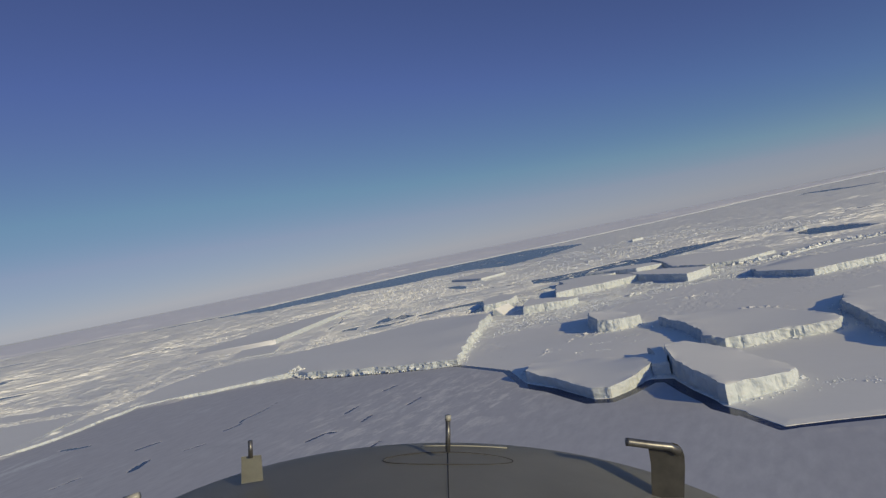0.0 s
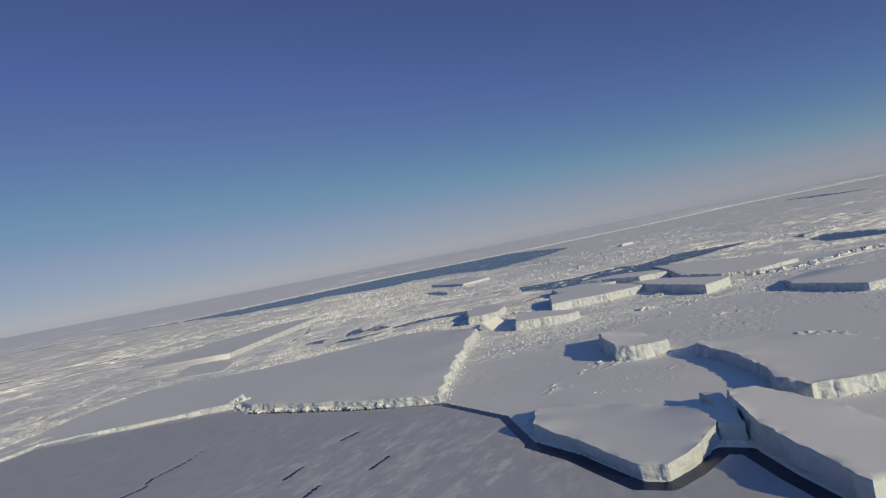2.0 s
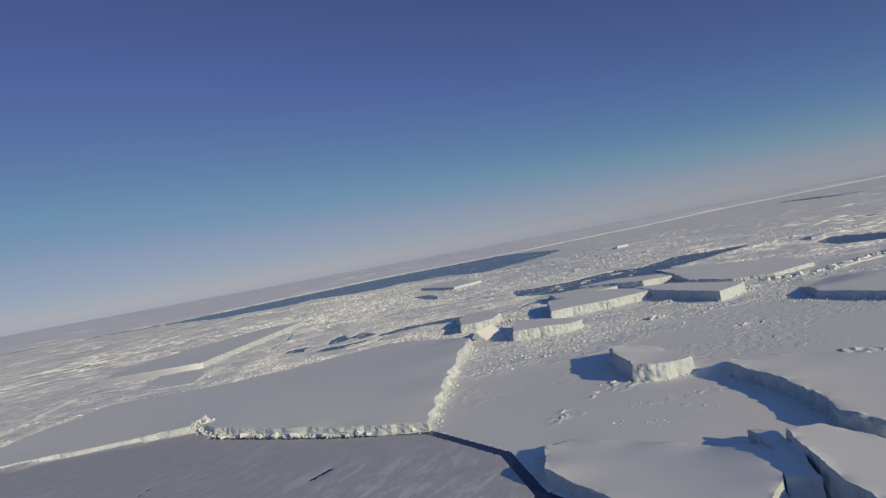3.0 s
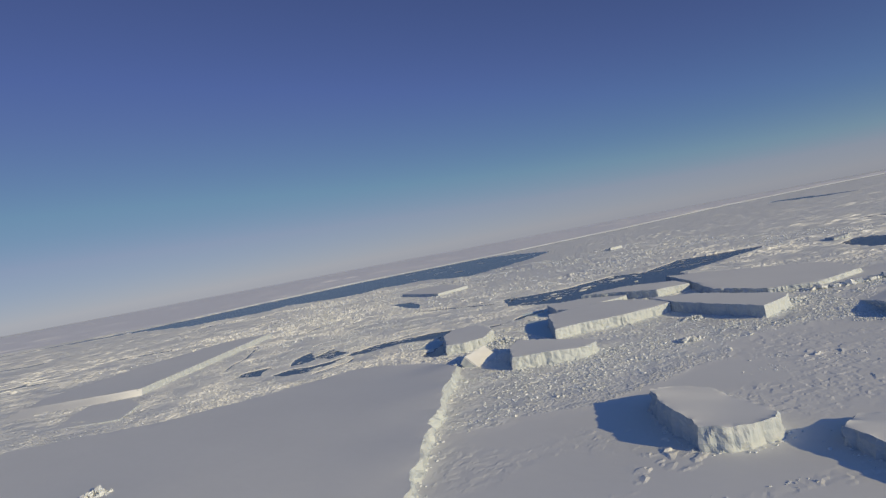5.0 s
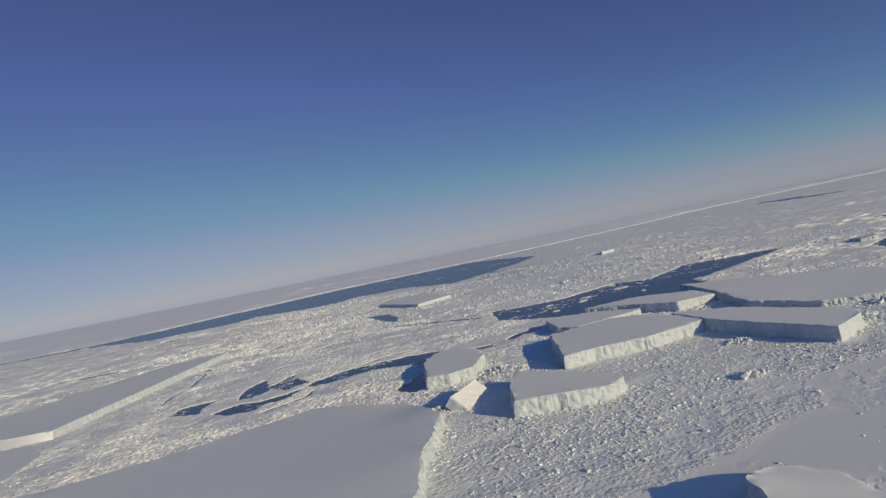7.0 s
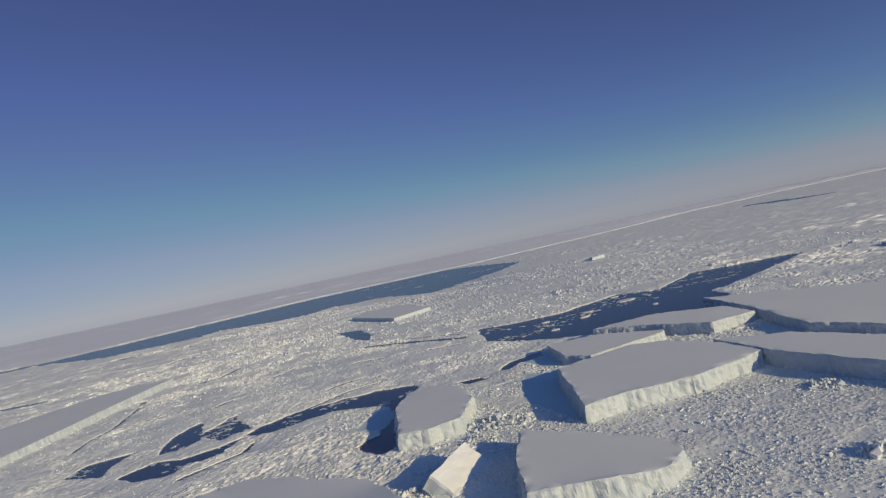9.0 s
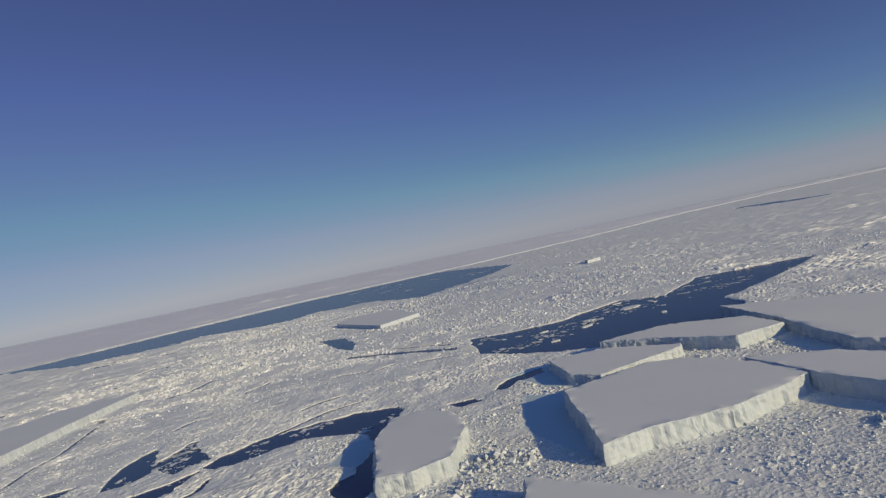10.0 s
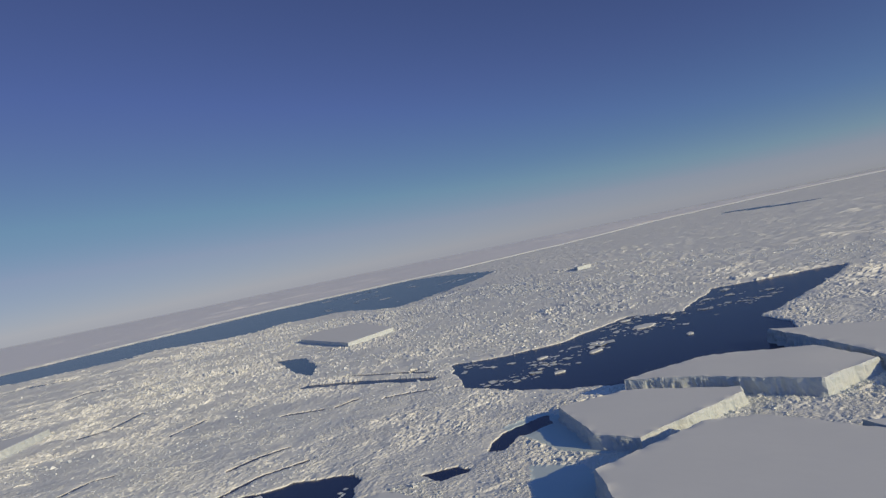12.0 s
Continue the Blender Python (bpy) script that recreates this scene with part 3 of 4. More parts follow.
def iceberg(label, corners, jag, name="iceberg"):
    from mathutils.geometry import delaunay_2d_cdt
    corners = counter_clockwise(corners)
    width = max(c[0] for c in corners) - min(c[0] for c in corners)
    depth = max(c[1] for c in corners) - min(c[1] for c in corners)
    size = max(0.62, (width + depth) / 300)
    outline = dense_outline(corners, jag, size)
    count = len(outline)
    cx, cy = sum(p[0] for p in outline) / count, sum(p[1] for p in outline) / count
    berg = new(name)
    berg.location = (cx, cy, 0)
    bpy.context.view_layer.update()
    # the rim, notched where pieces have broken away
    ox, oy = np.array([p[0] for p in outline]), np.array([p[1] for p in outline])
    oz = np.maximum(top_height(ox, oy, corners), 0.1)
    along = np.arange(count) * size
    # an uneven brink, with chips out of it
    oz = np.where(oz > 2, oz + (jag if jag < 1.5 else 0.25) * (0.3 * soft_noise(along / 2.4, along * 0, 146) - 0.5 * np.maximum(0, soft_noise(along / 5.5, along * 0, 147) - 0.3)), oz)
    # snow top
    step_size = max(2.0, (width + depth) / 45)
    ix, iy = np.meshgrid(np.arange(cx - width, cx + width, step_size), np.arange(cy - depth, cy + depth, step_size))
    ix = ix + jitter.uniform(-0.3, 0.3, ix.shape) * step_size
    d = edge_distance(ix, iy, outline)
    inner = [(float(a), float(b)) for a, b in zip(ix[d < -1.3], iy[d < -1.3])]
    nx, ny = np.roll(oy, -1) - np.roll(oy, 1), np.roll(ox, 1) - np.roll(ox, -1)
    length = np.hypot(nx, ny) + 1e-6
    nx, ny = nx / length, ny / length
    lx, ly = ox - nx * 0.8, oy - ny * 0.8
    lip = edge_distance(lx, ly, outline) < -0.5
    inner += [(float(a), float(b)) for a, b in zip(lx[lip], ly[lip])]
    pts = [Vector(p) for p in outline + inner]
    edges = [(i, (i + 1) % count) for i in range(count)]
    verts, _, faces, source, *_ = delaunay_2d_cdt(pts, edges, [], 1, 1e-5)
    vx, vy = np.array([v.x for v in verts]), np.array([v.y for v in verts])
    vz = top_height(vx, vy, corners)
    vz = np.maximum(vz, 0.1)
    for k, made_from in enumerate(source):
        if made_from and made_from[0] < count:
            vz[k] = oz[made_from[0]]
    me = bpy.data.meshes.new("snow_top")
    me.from_pydata([(float(x), float(y), float(z)) for x, y, z in zip(vx, vy, vz)], [], [f for f in faces])
    part("snow_top", me, SNOW, berg, "smooth wind-packed snow", smooth=True)
    # ice cliff, with a small flared foot of fallen ice
    rows = []
    for k, (level, out) in enumerate([(1.0, 0.0), (0.93, 0.06), (0.8, 0.1), (0.62, 0.1), (0.44, 0.16), (0.28, 0.3), (0.14, 0.6), (0.06, 1.0), (0.0, 1.6)]):
        # sharp-backed flutes: broad buttresses, narrow ribs and small chips
        broad = 1 - 2 * np.abs(soft_noise(along / 4.6, np.full(count, k * 0.12), 131))
        ribs = 1 - 2 * np.abs(soft_noise(along / 1.9, np.full(count, k * 0.3), 130))
        chips = soft_noise(along / 0.9, np.full(count, k * 1.7), 132)
        flute = 0.55 * broad + 0.45 * ribs + 0.22 * chips
        shape = 1.0 if k > 1 else 0.55 * k
        move = (out * (0.1 if label in SHEER else 1.0) + flute * shape * min(1.0, max(0.2, 1.6 * jag - 0.3))) * np.clip(oz / 4, 0.15, 1.2) * (0.7 if label in SHEER else 1.0)
        z = oz * level if k < 8 else np.full(count, -0.8)
        rows.append(np.stack([ox + nx * move, oy + ny * move, z], -1))
    co = np.concatenate(rows)
    quads = []
    for k in range(len(rows) - 1):
        for i in range(count):
            j = (i + 1) % count
            quads.append((k * count + i, (k + 1) * count + i, (k + 1) * count + j, k * count + j))
    me = bpy.data.meshes.new("ice_cliff")
    me.from_pydata(co.tolist(), [], quads)
    part("ice_cliff", me, CLIFF, berg, "broken white ice face")
    return tagged(berg, label, "iceberg", "icebergs in the pack ice")


for label, corners, jag in BERGS:
    berg = iceberg(label, corners, jag)
    if label.startswith("large tabular iceberg with a smooth"):
        # drifted snow banked against its near side
        u, v = np.meshgrid(np.linspace(0, 1, 40), np.linspace(0, 1, 12))
        bx, by = -171 - 95 * u, 629.5 + 27 * u - v * (1.5 + 30 * u)
        bz = (4.9 - 1.4 * u) * (1 - v ** 0.8) + 0.25 * fractal(bx / 9, by / 9, 140, 3) * (1 - v) + 0.25 - 0.7 * (v == 1)
        at = np.arange(480).reshape(12, 40)
        me = bpy.data.meshes.new("snow_bank")
        me.from_pydata(np.stack([bx, by, bz], -1).reshape(-1, 3).tolist(), [], np.stack([at[:-1, :-1], at[1:, :-1], at[1:, 1:], at[:-1, 1:]], -1).reshape(-1, 4).tolist())
        part("snow_bank", me, SNOW, berg, "pale ramp of drifted snow", smooth=True)

# the ice shelf along the horizon
SHELF = [(-3300, 1900, 2), (-1500, 1720, 2), (-980, 1760, 2), (-564, 1700, 2), (-74, 2020, 2.4), (380, 2120, 2.4), (850, 2360, 2.6), (1600, 2900, 3), (2480, 3220, 3.2), (3500, 3300, 3.2)]
shelf = new("ice_shelf")
tagged(shelf, "distant flat ice shelf with a bright cliff", "ice shelf", kind="structure")
front = np.array(SHELF[:10], float)
run = np.r_[0, np.cumsum(np.hypot(*np.diff(front[:, :2], axis=0).T))]
u = np.linspace(0, run[-1], 640)
ux, uy, uh = (np.interp(u, run, front[:, k]) for k in range(3))
uy = uy + 22 * fractal(u / 260, u * 0, 500) + 8 * fractal(u / 60, u * 0, 505)
back = np.cumsum(12 * 1.033 ** np.arange(76)) - 12
reach = np.minimum(1.0, (4880 - np.hypot(ux, uy)) / back[-1])
sx = ux[None] + ux[None] / np.hypot(ux, uy)[None] * back[:, None] * reach[None]
sy = uy[None] + uy[None] / np.hypot(ux, uy)[None] * back[:, None] * reach[None]
sz = uh[None] + 1.2 * step(back, 0, 900)[:, None] + 1.5 * fractal(sx / 230, sy / 60, 510) * step(back, 0, 80)[:, None] + 0.6 * fractal(sx / 300, sy / 160, 515) * step(back, 0, 300)[:, None] + 9 * np.maximum(0, fractal(sx / 240, sy / 50, 530, 3) - 0.3) * step(back, 60, 200)[:, None]
bands = [np.stack([sx, sy, sz], -1)]
foot = np.stack([ux + 4 * fractal(u / 40, u * 0, 520), uy - 2.5, uh * 0 - 0.8], -1)
lip = np.stack([ux, uy - 0.3, uh * 0.85], -1)


def strip_mesh(name, rows):
    co = np.concatenate(rows)
    n = rows[0].shape[0]
    faces = [(k * n + i, k * n + i + 1, (k + 1) * n + i + 1, (k + 1) * n + i) for k in range(len(rows) - 1) for i in range(n - 1)]
    me = bpy.data.meshes.new(name)
    me.from_pydata(co.tolist(), [], faces)
    return me


part("snow_top", strip_mesh("snow_top", list(bands[0])), PLAIN, shelf, "smooth far snow plain")
part("ice_cliff", strip_mesh("ice_cliff", [foot, lip, bands[0][0]]), CLIFF, shelf, "thin bright cliff line")

# ---- loose rubble on the pack ice ----
rng = np.random.default_rng(11)


def rubble(name, x, y, size, label, lift=0.15, thick=0.6):
    """Angular blocks in one mesh; each one a squashed, skewed box."""
    n = len(x)
    corner = np.array([(i, j, k) for k in (-1, 1) for j in (-1, 1) for i in (-1, 1)], float)
    box = corner[None] * (0.5 * rng.uniform(0.45, 1.0, (n, 1, 3)) * np.array([1, 1, thick])) + rng.uniform(-0.16, 0.16, (n, 8, 3))
    box = box * size[:, None, None] * np.array([1, 1, min(1.0, thick * 2)])
    turn = rng.uniform(0, 2 * np.pi, n)
    tilt = rng.normal(0, 0.35 if thick > 0.3 else 0.03, n)
    c, s = np.cos(tilt)[:, None], np.sin(tilt)[:, None]
    by, bz = box[..., 1] * c - box[..., 2] * s, box[..., 1] * s + box[..., 2] * c
    c, s = np.cos(turn)[:, None], np.sin(turn)[:, None]
    bx, by = box[..., 0] * c - by * s, box[..., 0] * s + by * c
    z = np.maximum(pack_height(x, y), 0.0) + lift * size
    co = np.stack([bx + x[:, None], by + y[:, None], bz + z[:, None]], -1).reshape(-1, 3)
    face = np.array([(0, 2, 3, 1), (4, 5, 7, 6), (0, 1, 5, 4), (2, 6, 7, 3), (0, 4, 6, 2), (1, 3, 7, 5)])
    faces = (face[None] + 8 * np.arange(n)[:, None, None]).reshape(-1, 4)
    me = bpy.data.meshes.new(name)
    me.from_pydata(co.tolist(), [], faces.tolist())
    return tagged(part(name, me, BLOCK), label, "ice rubble", kind="stuff")


def clear_of_bergs(x, y, gap=0.0):
    ok = np.ones(x.shape, bool)
    for _, corners, _ in BERGS:
        ok &= edge_distance(x, y, corners) > gap
    for patch in SHADOW_PATCHES:
        ok &= edge_distance(x, y, patch) > 0.5
    return ok


def scatter(count, x0, x1, y0, y1, seed):
    x, y = rng.uniform(x0, x1, count), rng.uniform(y0, y1, count)
    keep = clear_of_bergs(x, y) & (rng.random(count) < np.clip(0.35 + 1.1 * fractal(x / 35, y / 35, seed), 0.03, 0.9))
    keep &= edge_distance(x, y, SMOOTH) + 6 * fractal(x / 18, y / 18, 70) > 1
    keep &= rng.random(count) > 0.9 * step(x, -80, -180)
    x, y = x[keep], y[keep]
    keep = pack_height(x, y) > 0.15
    return x[keep], y[keep]


x, y = scatter(95000, -240, 300, 420, 760, 200)
rubble("brash_ice", x, y, np.clip(rng.lognormal(-1.1, 0.4, x.size), 0.2, 1.0), "tumbled white brash ice blocks over the pack", 0.08)
x, y = scatter(52000, -300, 520, 760, 1300, 220)
rubble("brash_ice", x, y, np.clip(rng.lognormal(-0.25, 0.45, x.size), 0.4, 2.2), "tumbled white brash ice blocks over the far pack", 0.08)

# crisp loose blocks strewn thickly below the bergs and thinning out towards the level snow
x, y = rng.uniform(8, 300, 120000), rng.uniform(385, 620, 120000)
near_berg = np.full(x.shape, 1e9)
for _, corners, _ in BERGS[7:16]:
    near_berg = np.minimum(near_berg, edge_distance(x, y, corners))
clump = fractal(x / 16, y / 16, 260, 3) + 0.5 * fractal(x / 5, y / 5, 265, 2)
keep = (near_berg > 0.3) & (rng.random(x.size) < np.clip(1.0 * np.exp(-near_berg / 34) * (0.5 + 3.0 * clump), 0.0, 1)) & clear_of_bergs(x, y)
keep &= edge_distance(x, y, SMOOTH) + 14 * fractal(x / 22, y / 22, 270) > 0
x, y = x[keep], y[keep]
keep = pack_height(x, y) > 0.12
x, y = x[keep], y[keep]
rubble("brash_ice", x, y, np.clip(rng.lognormal(-1.0, 0.5, x.size), 0.2, 1.5), "crisp broken ice blocks strewn below the icebergs", 0.12)

# blocks fallen along the foot of the cliffs
fx, fy = [], []
for _, corners, jag in BERGS[:17]:
    corners = counter_clockwise(corners)
    for (ax, ay, ah), (bx, by, bh) in zip(corners, corners[1:] + corners[:1]):
        run = math.hypot(bx - ax, by - ay)
        n = int(run * 0.9 * min(1, (ah + bh) / 10)) if min(ah, bh) > 2.5 else 0
        t, off = rng.random(n), 1.0 + np.abs(rng.normal(0, 1.6, n))
        fx += list(ax + (bx - ax) * t + (by - ay) / run * off)
        fy += list(ay + (by - ay) * t - (bx - ax) / run * off)
fx, fy = np.array(fx), np.array(fy)
ok = clear_of_bergs(fx, fy, 0.3)
ok &= pack_height(fx, fy) > 0.1
rubble("fallen_ice", fx[ok], fy[ok], np.clip(rng.lognormal(-0.75, 0.45, ok.sum()), 0.22, 1.5), "fallen ice blocks at the foot of the cliffs")

# crumbled blocks along the ragged front of the long iceberg
fx, fy = [], []
for (ax, ay), (bx, by) in zip(FAST_ICE_EDGE[6:10], FAST_ICE_EDGE[7:11]):
    n = int(math.hypot(bx - ax, by - ay) * 2.2)
    t = rng.random(n)
    fx += list(ax + (bx - ax) * t + rng.normal(0.4, 0.6, n))
    fy += list(ay + (by - ay) * t + rng.normal(1.2, 1.0, n))
fx, fy = np.array(fx), np.array(fy)
crumble = rubble("fallen_ice", fx, fy, np.clip(rng.lognormal(-0.25, 0.65, fx.size), 0.3, 3.4), "crumbled ice blocks along a broken berg front", 0.4)

# a ragged line of broken blocks between the far right bergs
fx, fy = [], []
LINE = [(238, 513), (262, 504), (288, 504), (315, 518), (345, 525), (372, 506)]
for (ax, ay), (bx, by) in zip(LINE, LINE[1:]):
    n = int(math.hypot(bx - ax, by - ay) * 2.2)
    t = rng.random(n)
    fx += list(ax + (bx - ax) * t + rng.normal(0, 1.2, n))
    fy += list(ay + (by - ay) * t + rng.normal(0, 1.6, n))
rubble("fallen_ice", np.array(fx), np.array(fy), np.clip(rng.lognormal(0.6, 0.5, len(fx)), 0.7, 4.5), "ragged line of broken ice blocks", 0.35)

# loose lumps lying on the flat snow between the near bergs
fx, fy = [], []
for cx, cy, spread, n in [(59, 289, 4, 20), (71, 303, 6, 22), (68, 283, 4, 24), (86, 304, 4, 12), (87, 288, 4, 10), (44, 282, 4, 14), (110, 181, 6, 50), (118, 175, 6, 30), (104, 189, 4, 20), (147, 400, 6, 50), (135, 387, 7, 40), (87, 421, 7, 60), (100, 382, 8, 40), (160, 385, 12, 60)]:
    fx += list(cx + spread * rng.normal(0, 0.6, n))
    fy += list(cy + 0.6 * spread * rng.normal(0, 0.6, n))
fx, fy = np.array(fx), np.array(fy)
ok = clear_of_bergs(fx, fy, 0.5)
rubble("loose_ice", fx[ok], fy[ok], np.clip(rng.lognormal(-0.9, 0.45, ok.sum()), 0.2, 0.9), "loose lumps of ice scattered on flat snow", 0.0, 0.45)

# small floes drifting in the wide lead
x, y = rng.uniform(110, 330, 5200), rng.uniform(670, 830, 5200)
d = edge_distance(x, y, LEADS[0])
band = fractal(x / 25, y / 12, 230)
keep = (d < -3) & (d > -42) & (y > 700 + 0.3 * (x - 113)) & (band > 0.12) & (rng.random(x.size) < 0.6)
rubble("drift_ice", x[keep], y[keep], np.clip(rng.lognormal(0.5, 0.6, keep.sum()), 0.6, 6.0), "small white floes drifting in dark water", 0.02, 0.12)

x, y = rng.uniform(-60, 420, 9000), rng.uniform(1230, 1900, 9000)
d = edge_distance(x, y, LEADS[1])
keep = (d < -12) & (fractal((x + y) / 130, (y - 1.2 * x) / 26, 240, 3) > 0.44) & (x > 60)
rubble("drift_ice", x[keep], y[keep], np.clip(rng.lognormal(2.0, 0.5, keep.sum()), 3, 22), "pale streaks of thin drifting ice on far water", 0.0, 0.04)
x, y = rng.uniform(-110, 60, 9000), rng.uniform(545, 690, 9000)
keep = np.zeros(x.size, bool)
for lead in LEADS[2:6]:
    keep |= (edge_distance(x, y, lead) < 0) & (fractal(x / 9, y / 9, 250, 3) > 0.2)
keep |= (edge_distance(x, y, LEADS[-2]) < 2) & (fractal(x / 6, y / 6, 255, 2) > -0.15)
rubble("drift_ice", x[keep], y[keep], np.clip(rng.lognormal(0.1, 0.55, keep.sum()), 0.4, 3.5), "small broken floes afloat in narrow leads", 0.02, 0.15)


def ice_floe(cx, cy, long, wide, turn, label):
    """A flat broken floe afloat: an uneven outline, a low snowy top and a wet rim."""
    floe = new("ice_floe")
    floe.matrix_basis = pose(cx, cy, 0.05, 0, 0, turn)
    angle = np.linspace(0, 2 * np.pi, 28, endpoint=False)
    radius = 1 + 0.28 * soft_noise(3 * np.cos(angle) + cx, 3 * np.sin(angle) + cy, 330) + 0.12 * soft_noise(9 * np.cos(angle), 9 * np.sin(angle) + cx, 331)
    rings = [(1.06, -0.5), (1.04, 0.1), (0.98, 0.38), (0.8, 0.45), (0.4, 0.48)]
    for name, mat, chosen, text in (("wet_rim", BLOCK, rings[:3], "wet broken edge"), ("snow_crust", SNOW, rings[2:], "thin snow crust")):
        bm = bmesh.new()
        loops = [[bm.verts.new((long * r * k * math.cos(q), wide * r * k * math.sin(q), z)) for q, r in zip(angle, radius)] for k, z in chosen]
        for low, high in zip(loops, loops[1:]):
            for i in range(28):
                bm.faces.new((low[i], low[(i + 1) % 28], high[(i + 1) % 28], high[i]))
        if name == "snow_crust":
            bm.faces.new(loops[-1])
        part(name, bm, mat, None, text).parent = floe
    return tagged(floe, label, "ice floe", "floes afloat in the wide lead")


for cx, cy, long, wide, turn in ((226, 761, 7, 4.5, 20), (190, 748, 4, 2.5, -15), (181, 731, 4.5, 2.2, 30), (226, 717, 2.6, 1.6, 60), (151, 707, 3.2, 2, 10), (230, 791, 3, 2, 0), (157, 745, 3, 1.8, 25), (256, 781, 2.4, 1.6, 40)):
    ice_floe(cx, cy, long, wide, turn, "flat white floe adrift on dark water" if long > 4.2 else "small white floe adrift on dark water")


def block_mesh():
    bm = bmesh.new()
    bmesh.ops.create_cube(bm, size=1.0)
    for v in bm.verts:
        v.co = Vector((v.co.x * rng.uniform(0.45, 1.15), v.co.y * rng.uniform(0.4, 1.05), v.co.z * rng.uniform(0.25, 0.9)))
    bmesh.ops.bevel(bm, geom=bm.edges[:], offset=0.07, segments=1, affect="EDGES")
    for v in bm.verts:
        v.co += Vector(rng.uniform(-0.05, 0.05, 3))
    me = bpy.data.meshes.new("ice_block")
    bm.normal_update()
    bm.to_mesh(me)
    bm.free()
    me.materials.append(BLOCK)
    return me


BLOCKS = [block_mesh() for _ in range(12)]


def mound(cx, cy, radius, high, count, label, base=0.0):
    """A heap of broken blocks pushed up through the ice, each a part of its own."""
    heap = new("rubble_mound")
    heap.location = (cx, cy, 0.5)
    r = radius * np.sqrt(rng.random(count))
    turn = rng.uniform(0, 2 * np.pi, count)
    x, y = r * np.cos(turn), 0.7 * r * np.sin(turn)
    ground_z = np.maximum(pack_height(cx + x, cy + y), 0.1) + base
    size = np.clip(rng.lognormal(-0.35, 0.6, count), 0.3, 2.2)
    for k in range(count):
        ob = new("ice_block", BLOCKS[k % len(BLOCKS)])
        z = ground_z[k] - 0.5 + 0.1 * size[k] + high * max(0.0, 1 - r[k] / radius) * rng.uniform(0.4, 1.0)
        ob.matrix_basis = pose(x[k], y[k], z, rng.normal(0, 22), rng.normal(0, 22), rng.uniform(0, 360)) @ Matrix.Diagonal((size[k], size[k], size[k], 1))
        ob.parent = heap
    return tagged(heap, label, "ice mound", "heaps of broken ice")


mound(140, 452, 6, 2.4, 90, "heap of broken ice blocks on flat ice")
mound(166, 499, 6, 2.2, 80, "heap of broken ice blocks below a shaded cliff")
mound(217, 492, 9, 3.0, 110, "heap of broken ice between two icebergs")
mound(72, 543, 13, 3.0, 240, "jumbled pile of broken ice between icebergs")
mound(62, 531, 7, 2.0, 90, "loose heap of ice blocks beside a tilted slab")
mound(-99, 399, 5.5, 3.2, 110, "clump of broken ice at a notch in a berg front", 2.4)
mound(34, 500, 8, 1.6, 90, "rubble heap against the end of a long iceberg")


def tilted_slab(cx, cy, size, turn, tilt, roll, label):
    """An upended slab of shelf ice: flat snowy face and rough sides."""
    slab = new("ice_slab")
    slab.matrix_basis = pose(cx, cy, 0.6, tilt, roll, turn)
    bpy.context.view_layer.update()
    for name, mat, z0, z1, text in (("ice_core", CLIFF, -0.5, 0.32, "rough white ice"), ("snow_face", SNOW, 0.322, 0.5, "flat snowy face")):
        bm = bmesh.new()
        bmesh.ops.create_grid(bm, x_segments=14, y_segments=14, size=0.5)
        lid = bm.faces[:]
        bmesh.ops.extrude_face_region(bm, geom=lid)
        bm.verts.ensure_lookup_table()
        half = len(bm.verts) // 2
        for v in bm.verts:
            edge = 0.06 * float(soft_noise(v.co.x * 5 + 7, v.co.y * 5, 400)) * (1 if max(abs(v.co.x), abs(v.co.y)) > 0.49 else 0.2)
            v.co.x, v.co.y = v.co.x * (1 + edge), v.co.y * (1 - edge)
        for n, v in enumerate(bm.verts):
            v.co.z = (z1 if n < half else z0) + 0.03 * float(soft_noise(v.co.x * 8, v.co.y * 8, 410))
            v.co = Vector((v.co.x * size[0], v.co.y * size[1], v.co.z * size[2]))
        bmesh.ops.recalc_face_normals(bm, faces=bm.faces)
        ob = part(name, bm, mat, None, text)
        ob.parent = slab
    return tagged(slab, label, "ice slab")


tilted_slab(50, 503, (12, 24, 5), -34, 0, 40, "upended slab of ice leaning between icebergs")


# ---- the aircraft's nose, where the flight begins ----
def nose_point(px, py, d):
    """A place before the eye, d metres ahead, px across and py down in thousandths of d."""
    return Vector((px * d / 1000, -py * d / 1000, -d))


HULL = material("dull_grey_paint")
hull_mat, n, l, p = HULL
l.new(ramp(n, l, noise_node(n, l, 3.0, (1, 1, 1), 5, 0.6), 0.3, 0.7, (0.28, 0.28, 0.255), (0.35, 0.35, 0.32)), p.inputs["Base Color"])
p.inputs["Roughness"].default_value = 0.42
metal_mat, n, l, p = material("worn_metal")
l.new(ramp(n, l, noise_node(n, l, 40.0, (1, 1, 1), 4, 0.6), 0.3, 0.7, (0.10, 0.10, 0.10), (0.22, 0.22, 0.22)), p.inputs["Base Color"])
p.inputs["Metallic"].default_value, p.inputs["Roughness"].default_value = 0.7, 0.4
mast_mat, n, l, p = material("dark_grey_paint")
l.new(ramp(n, l, noise_node(n, l, 30.0, (1, 1, 1), 4, 0.6), 0.3, 0.7, (0.06, 0.06, 0.062), (0.10, 0.10, 0.10)), p.inputs["Base Color"])
seam_mat, n, l, p = material("dark_sealant")
l.new(ramp(n, l, noise_node(n, l, 40.0, (1, 1, 1), 4, 0.6), 0.3, 0.7, (0.05, 0.05, 0.05), (0.08, 0.08, 0.08)), p.inputs["Base Color"])
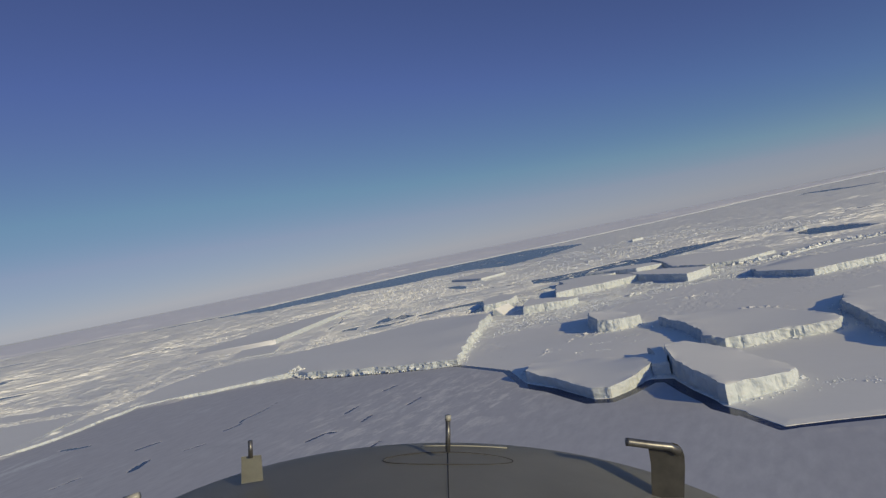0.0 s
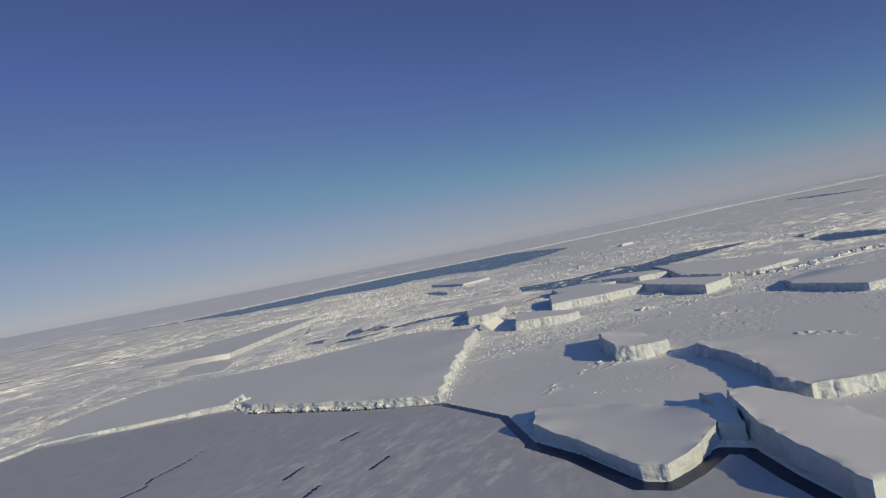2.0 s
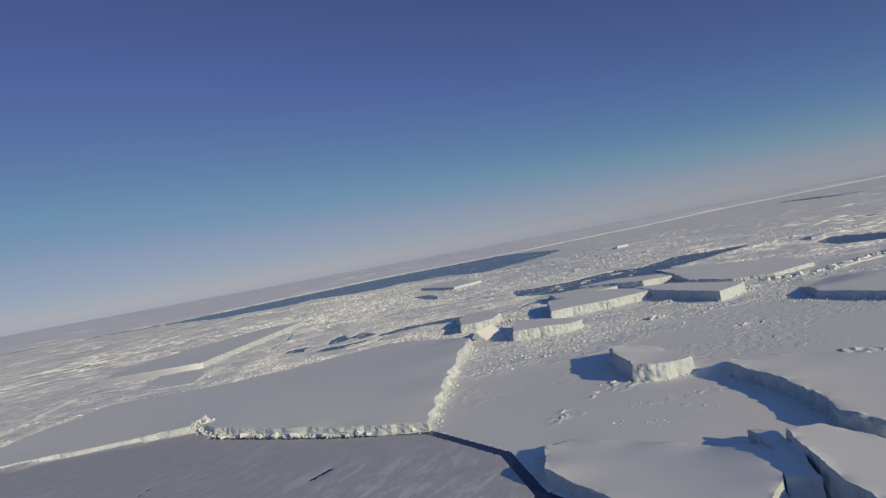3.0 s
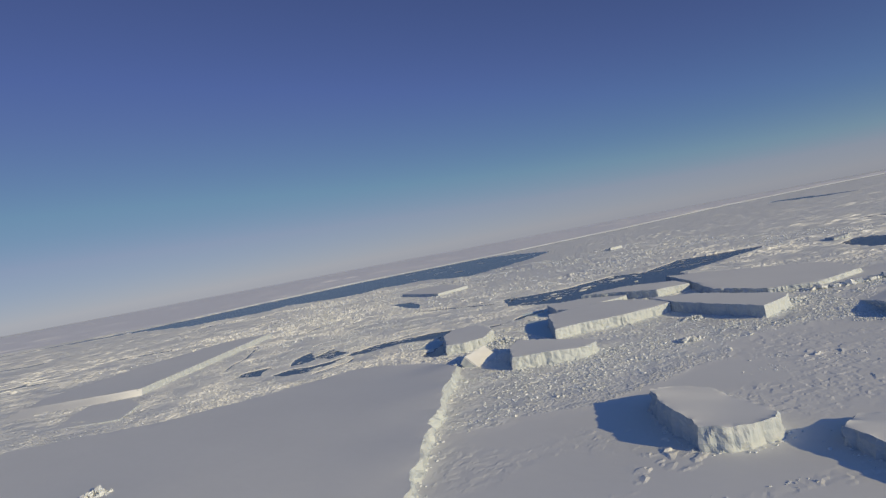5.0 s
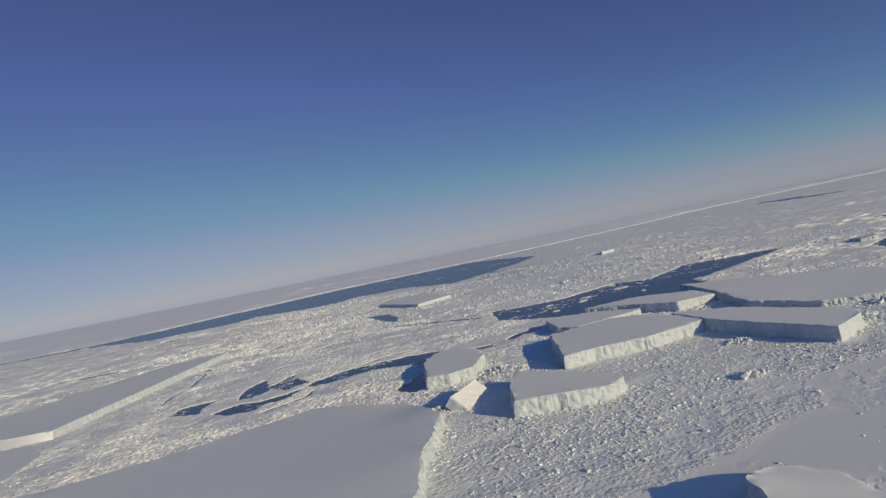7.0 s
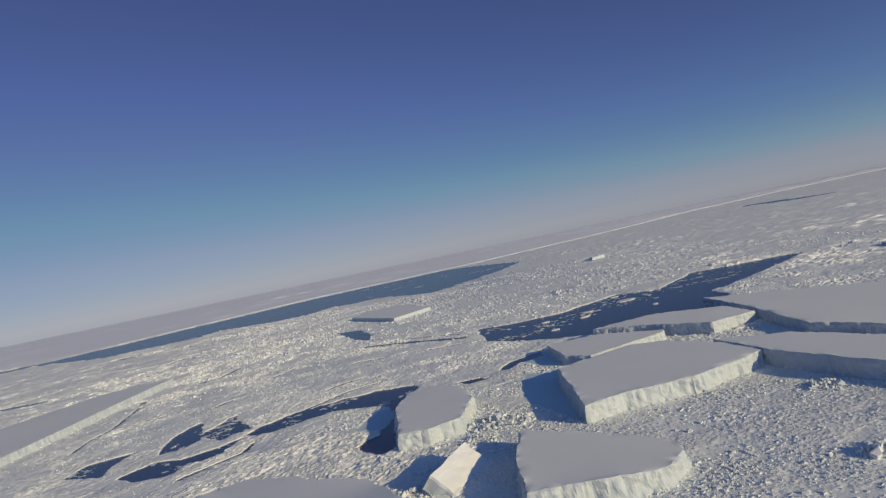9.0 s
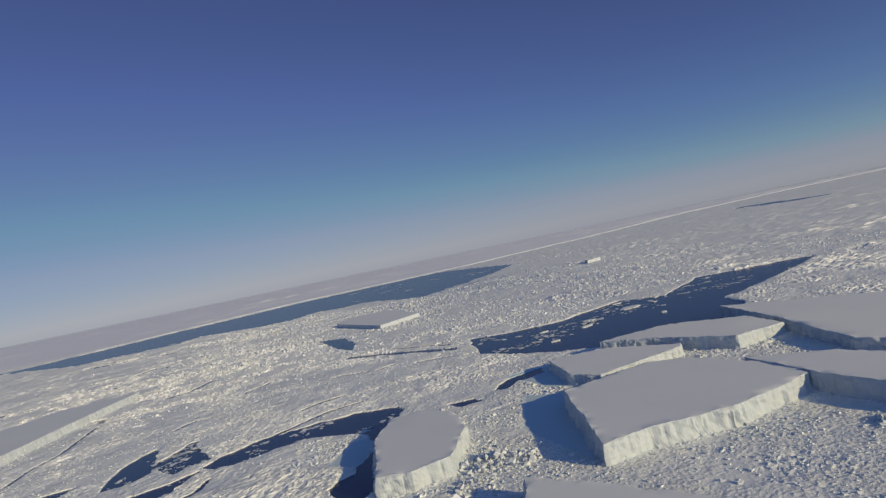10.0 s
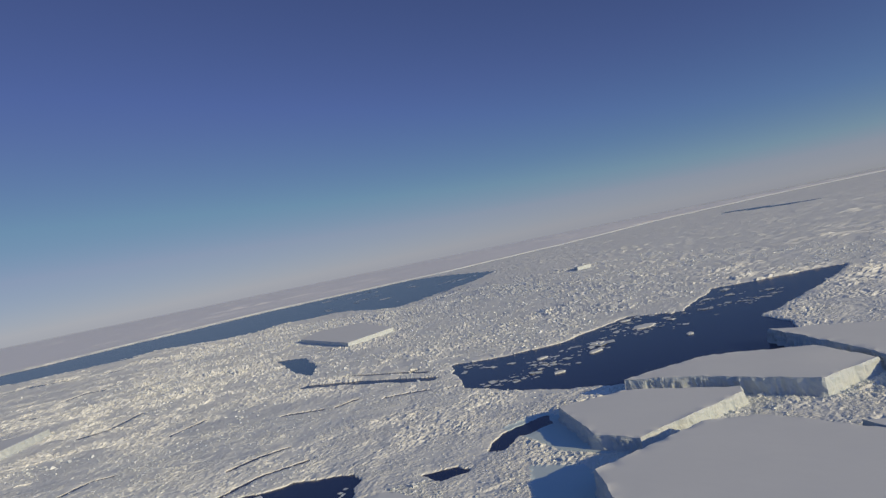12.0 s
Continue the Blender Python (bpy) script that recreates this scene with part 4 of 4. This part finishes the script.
p.inputs["Roughness"].default_value, p.inputs["Specular IOR Level"].default_value = 0.9, 0.0
cream_mat, n, l, p = material("cream_paint")
l.new(ramp(n, l, noise_node(n, l, 25.0, (1, 1, 1), 4, 0.6), 0.3, 0.7, (0.30, 0.30, 0.25), (0.38, 0.38, 0.32)), p.inputs["Base Color"])

nose = new("aircraft_nose")
nose.matrix_basis = look(*PATH[0][1:])
tagged(nose, "dark grey aircraft nose with probes, over ice", "aircraft")


def hull_part(name, bm, mat, label="", smooth=True, parent=None):
    ob = part(name, bm, mat, None, label, smooth)
    ob.parent = parent or nose
    return ob


def tube(points, radius, segments=14):
    bm = bmesh.new()
    rings = []
    for i, p0 in enumerate(points):
        a, b = points[max(0, i - 1)], points[min(len(points) - 1, i + 1)]
        turn = (b - a).to_track_quat("Z", "Y")
        rings.append([bm.verts.new(p0 + turn @ Vector((radius * math.cos(2 * math.pi * k / segments), radius * math.sin(2 * math.pi * k / segments), 0))) for k in range(segments)])
    for r0, r1 in zip(rings, rings[1:]):
        for k in range(segments):
            bm.faces.new((r0[k], r0[(k + 1) % segments], r1[(k + 1) % segments], r1[k]))
    bm.faces.new(rings[0][::-1])
    bm.faces.new(rings[-1])
    return bm


# hood: an arched skin that falls away towards the tip
bm = bmesh.new()
grid = []
for i in range(29):
    d = 0.55 + 1.6 * i / 28
    crest = -0.515 - 0.55 * max(0.0, d - 1.62) ** 2 * 4 - 0.05 * max(0.0, 1.2 - d)
    line = []
    for j in range(41):
        x = -1.15 + 2.3 * j / 40
        drop = 0.9 - math.sqrt(max(0.0, 0.81 - min(abs(x), 0.89) ** 2 * 0.45)) + (max(0.0, abs(x) - 0.89)) * 1.2
        line.append(bm.verts.new((x + 0.012, crest - drop, -d)))
    grid.append(line)
for r0, r1 in zip(grid, grid[1:]):
    for k in range(40):
        bm.faces.new((r0[k], r0[k + 1], r1[k + 1], r1[k]))
bmesh.ops.solidify(bm, geom=bm.faces[:], thickness=0.02)
hull_part("hood", bm, hull_mat, "dull dark grey painted skin")
ring = [Vector((0.012 + 0.16 * math.cos(2 * math.pi * k / 40), -0.5, -1.53 + 0.045 * math.sin(2 * math.pi * k / 40))) for k in range(41)]
for v in ring:
    v.y = -0.515 - (0.9 - math.sqrt(0.81 - v.x ** 2 * 0.45)) + 0.001
hull_part("panel_seam", tube(ring, 0.0012, 6), seam_mat, "thin dark panel joint")
hull_part("panel_seam", tube([Vector((0.012, -0.5145 - 0.05 * max(0, 1.2 - d), -d)) for d in (0.7, 0.95, 1.2, 1.4, 1.6)], 0.001, 6), seam_mat, "thin dark panel joint")
rim = [Vector((0.012 + x / 20, -0.512 - (0.9 - math.sqrt(0.81 - (x / 20) ** 2 * 0.45)), -1.62)) for x in (-1.3, -0.6, 0.1, 0.8, 1.5, 2.3, 3.1)]
hull_part("rim_strip", tube(rim, 0.0018, 8), cream_mat, "pale edge strip")
# upright rod
hull_part("whip_antenna", tube([nose_point(8, 325, 1.5), nose_point(8, 275, 1.5)], 0.006), metal_mat, "slim metal rod")
hull_part("antenna_tip", tube([nose_point(8, 275, 1.5), nose_point(8, 267, 1.5)], 0.0075), hull_mat, "dark cap")
# hooked air probe: a blade with a forward tube
bm = bmesh.new()
blade = [(336, 400), (334, 345), (330, 322), (345, 315), (368, 311), (377, 314), (384, 321), (388, 332), (389, 350), (388, 400)]
front = [bm.verts.new(nose_point(a, b, 1.45)) for a, b in blade]
bm.faces.new(front[::-1])
bmesh.ops.solidify(bm, geom=bm.faces[:], thickness=0.022)
bmesh.ops.recalc_face_normals(bm, faces=bm.faces)
hull_part("probe_mast", bm, mast_mat, "dark grey blade mast", False)
hull_part("probe_tube", tube([nose_point(294, 310, 1.44), nose_point(298, 310, 1.44), nose_point(335, 315, 1.44), nose_point(365, 318, 1.44), nose_point(380, 326, 1.44)], 0.0095), metal_mat, "worn metal air tube")
# small cream fairing with a rod
bm = bmesh.new()
box = [(-324, 378), (-324, 334), (-292, 331), (-289, 372)]
front = [bm.verts.new(nose_point(a, b, 1.5)) for a, b in box]
bm.faces.new(front[::-1])
bmesh.ops.solidify(bm, geom=bm.faces[:], thickness=0.03)
bmesh.ops.recalc_face_normals(bm, faces=bm.faces)
hull_part("sensor_fairing", bm, cream_mat, "cream painted fairing", False)
hull_part("sensor_rod", tube([nose_point(-309, 335, 1.49), nose_point(-310, 308, 1.49)], 0.0055), metal_mat, "short dark rod")
hull_part("wiper_arm", tube([nose_point(-512, 404, 1.2), nose_point(-488, 396, 1.2)], 0.007), hull_mat, "black arm end")
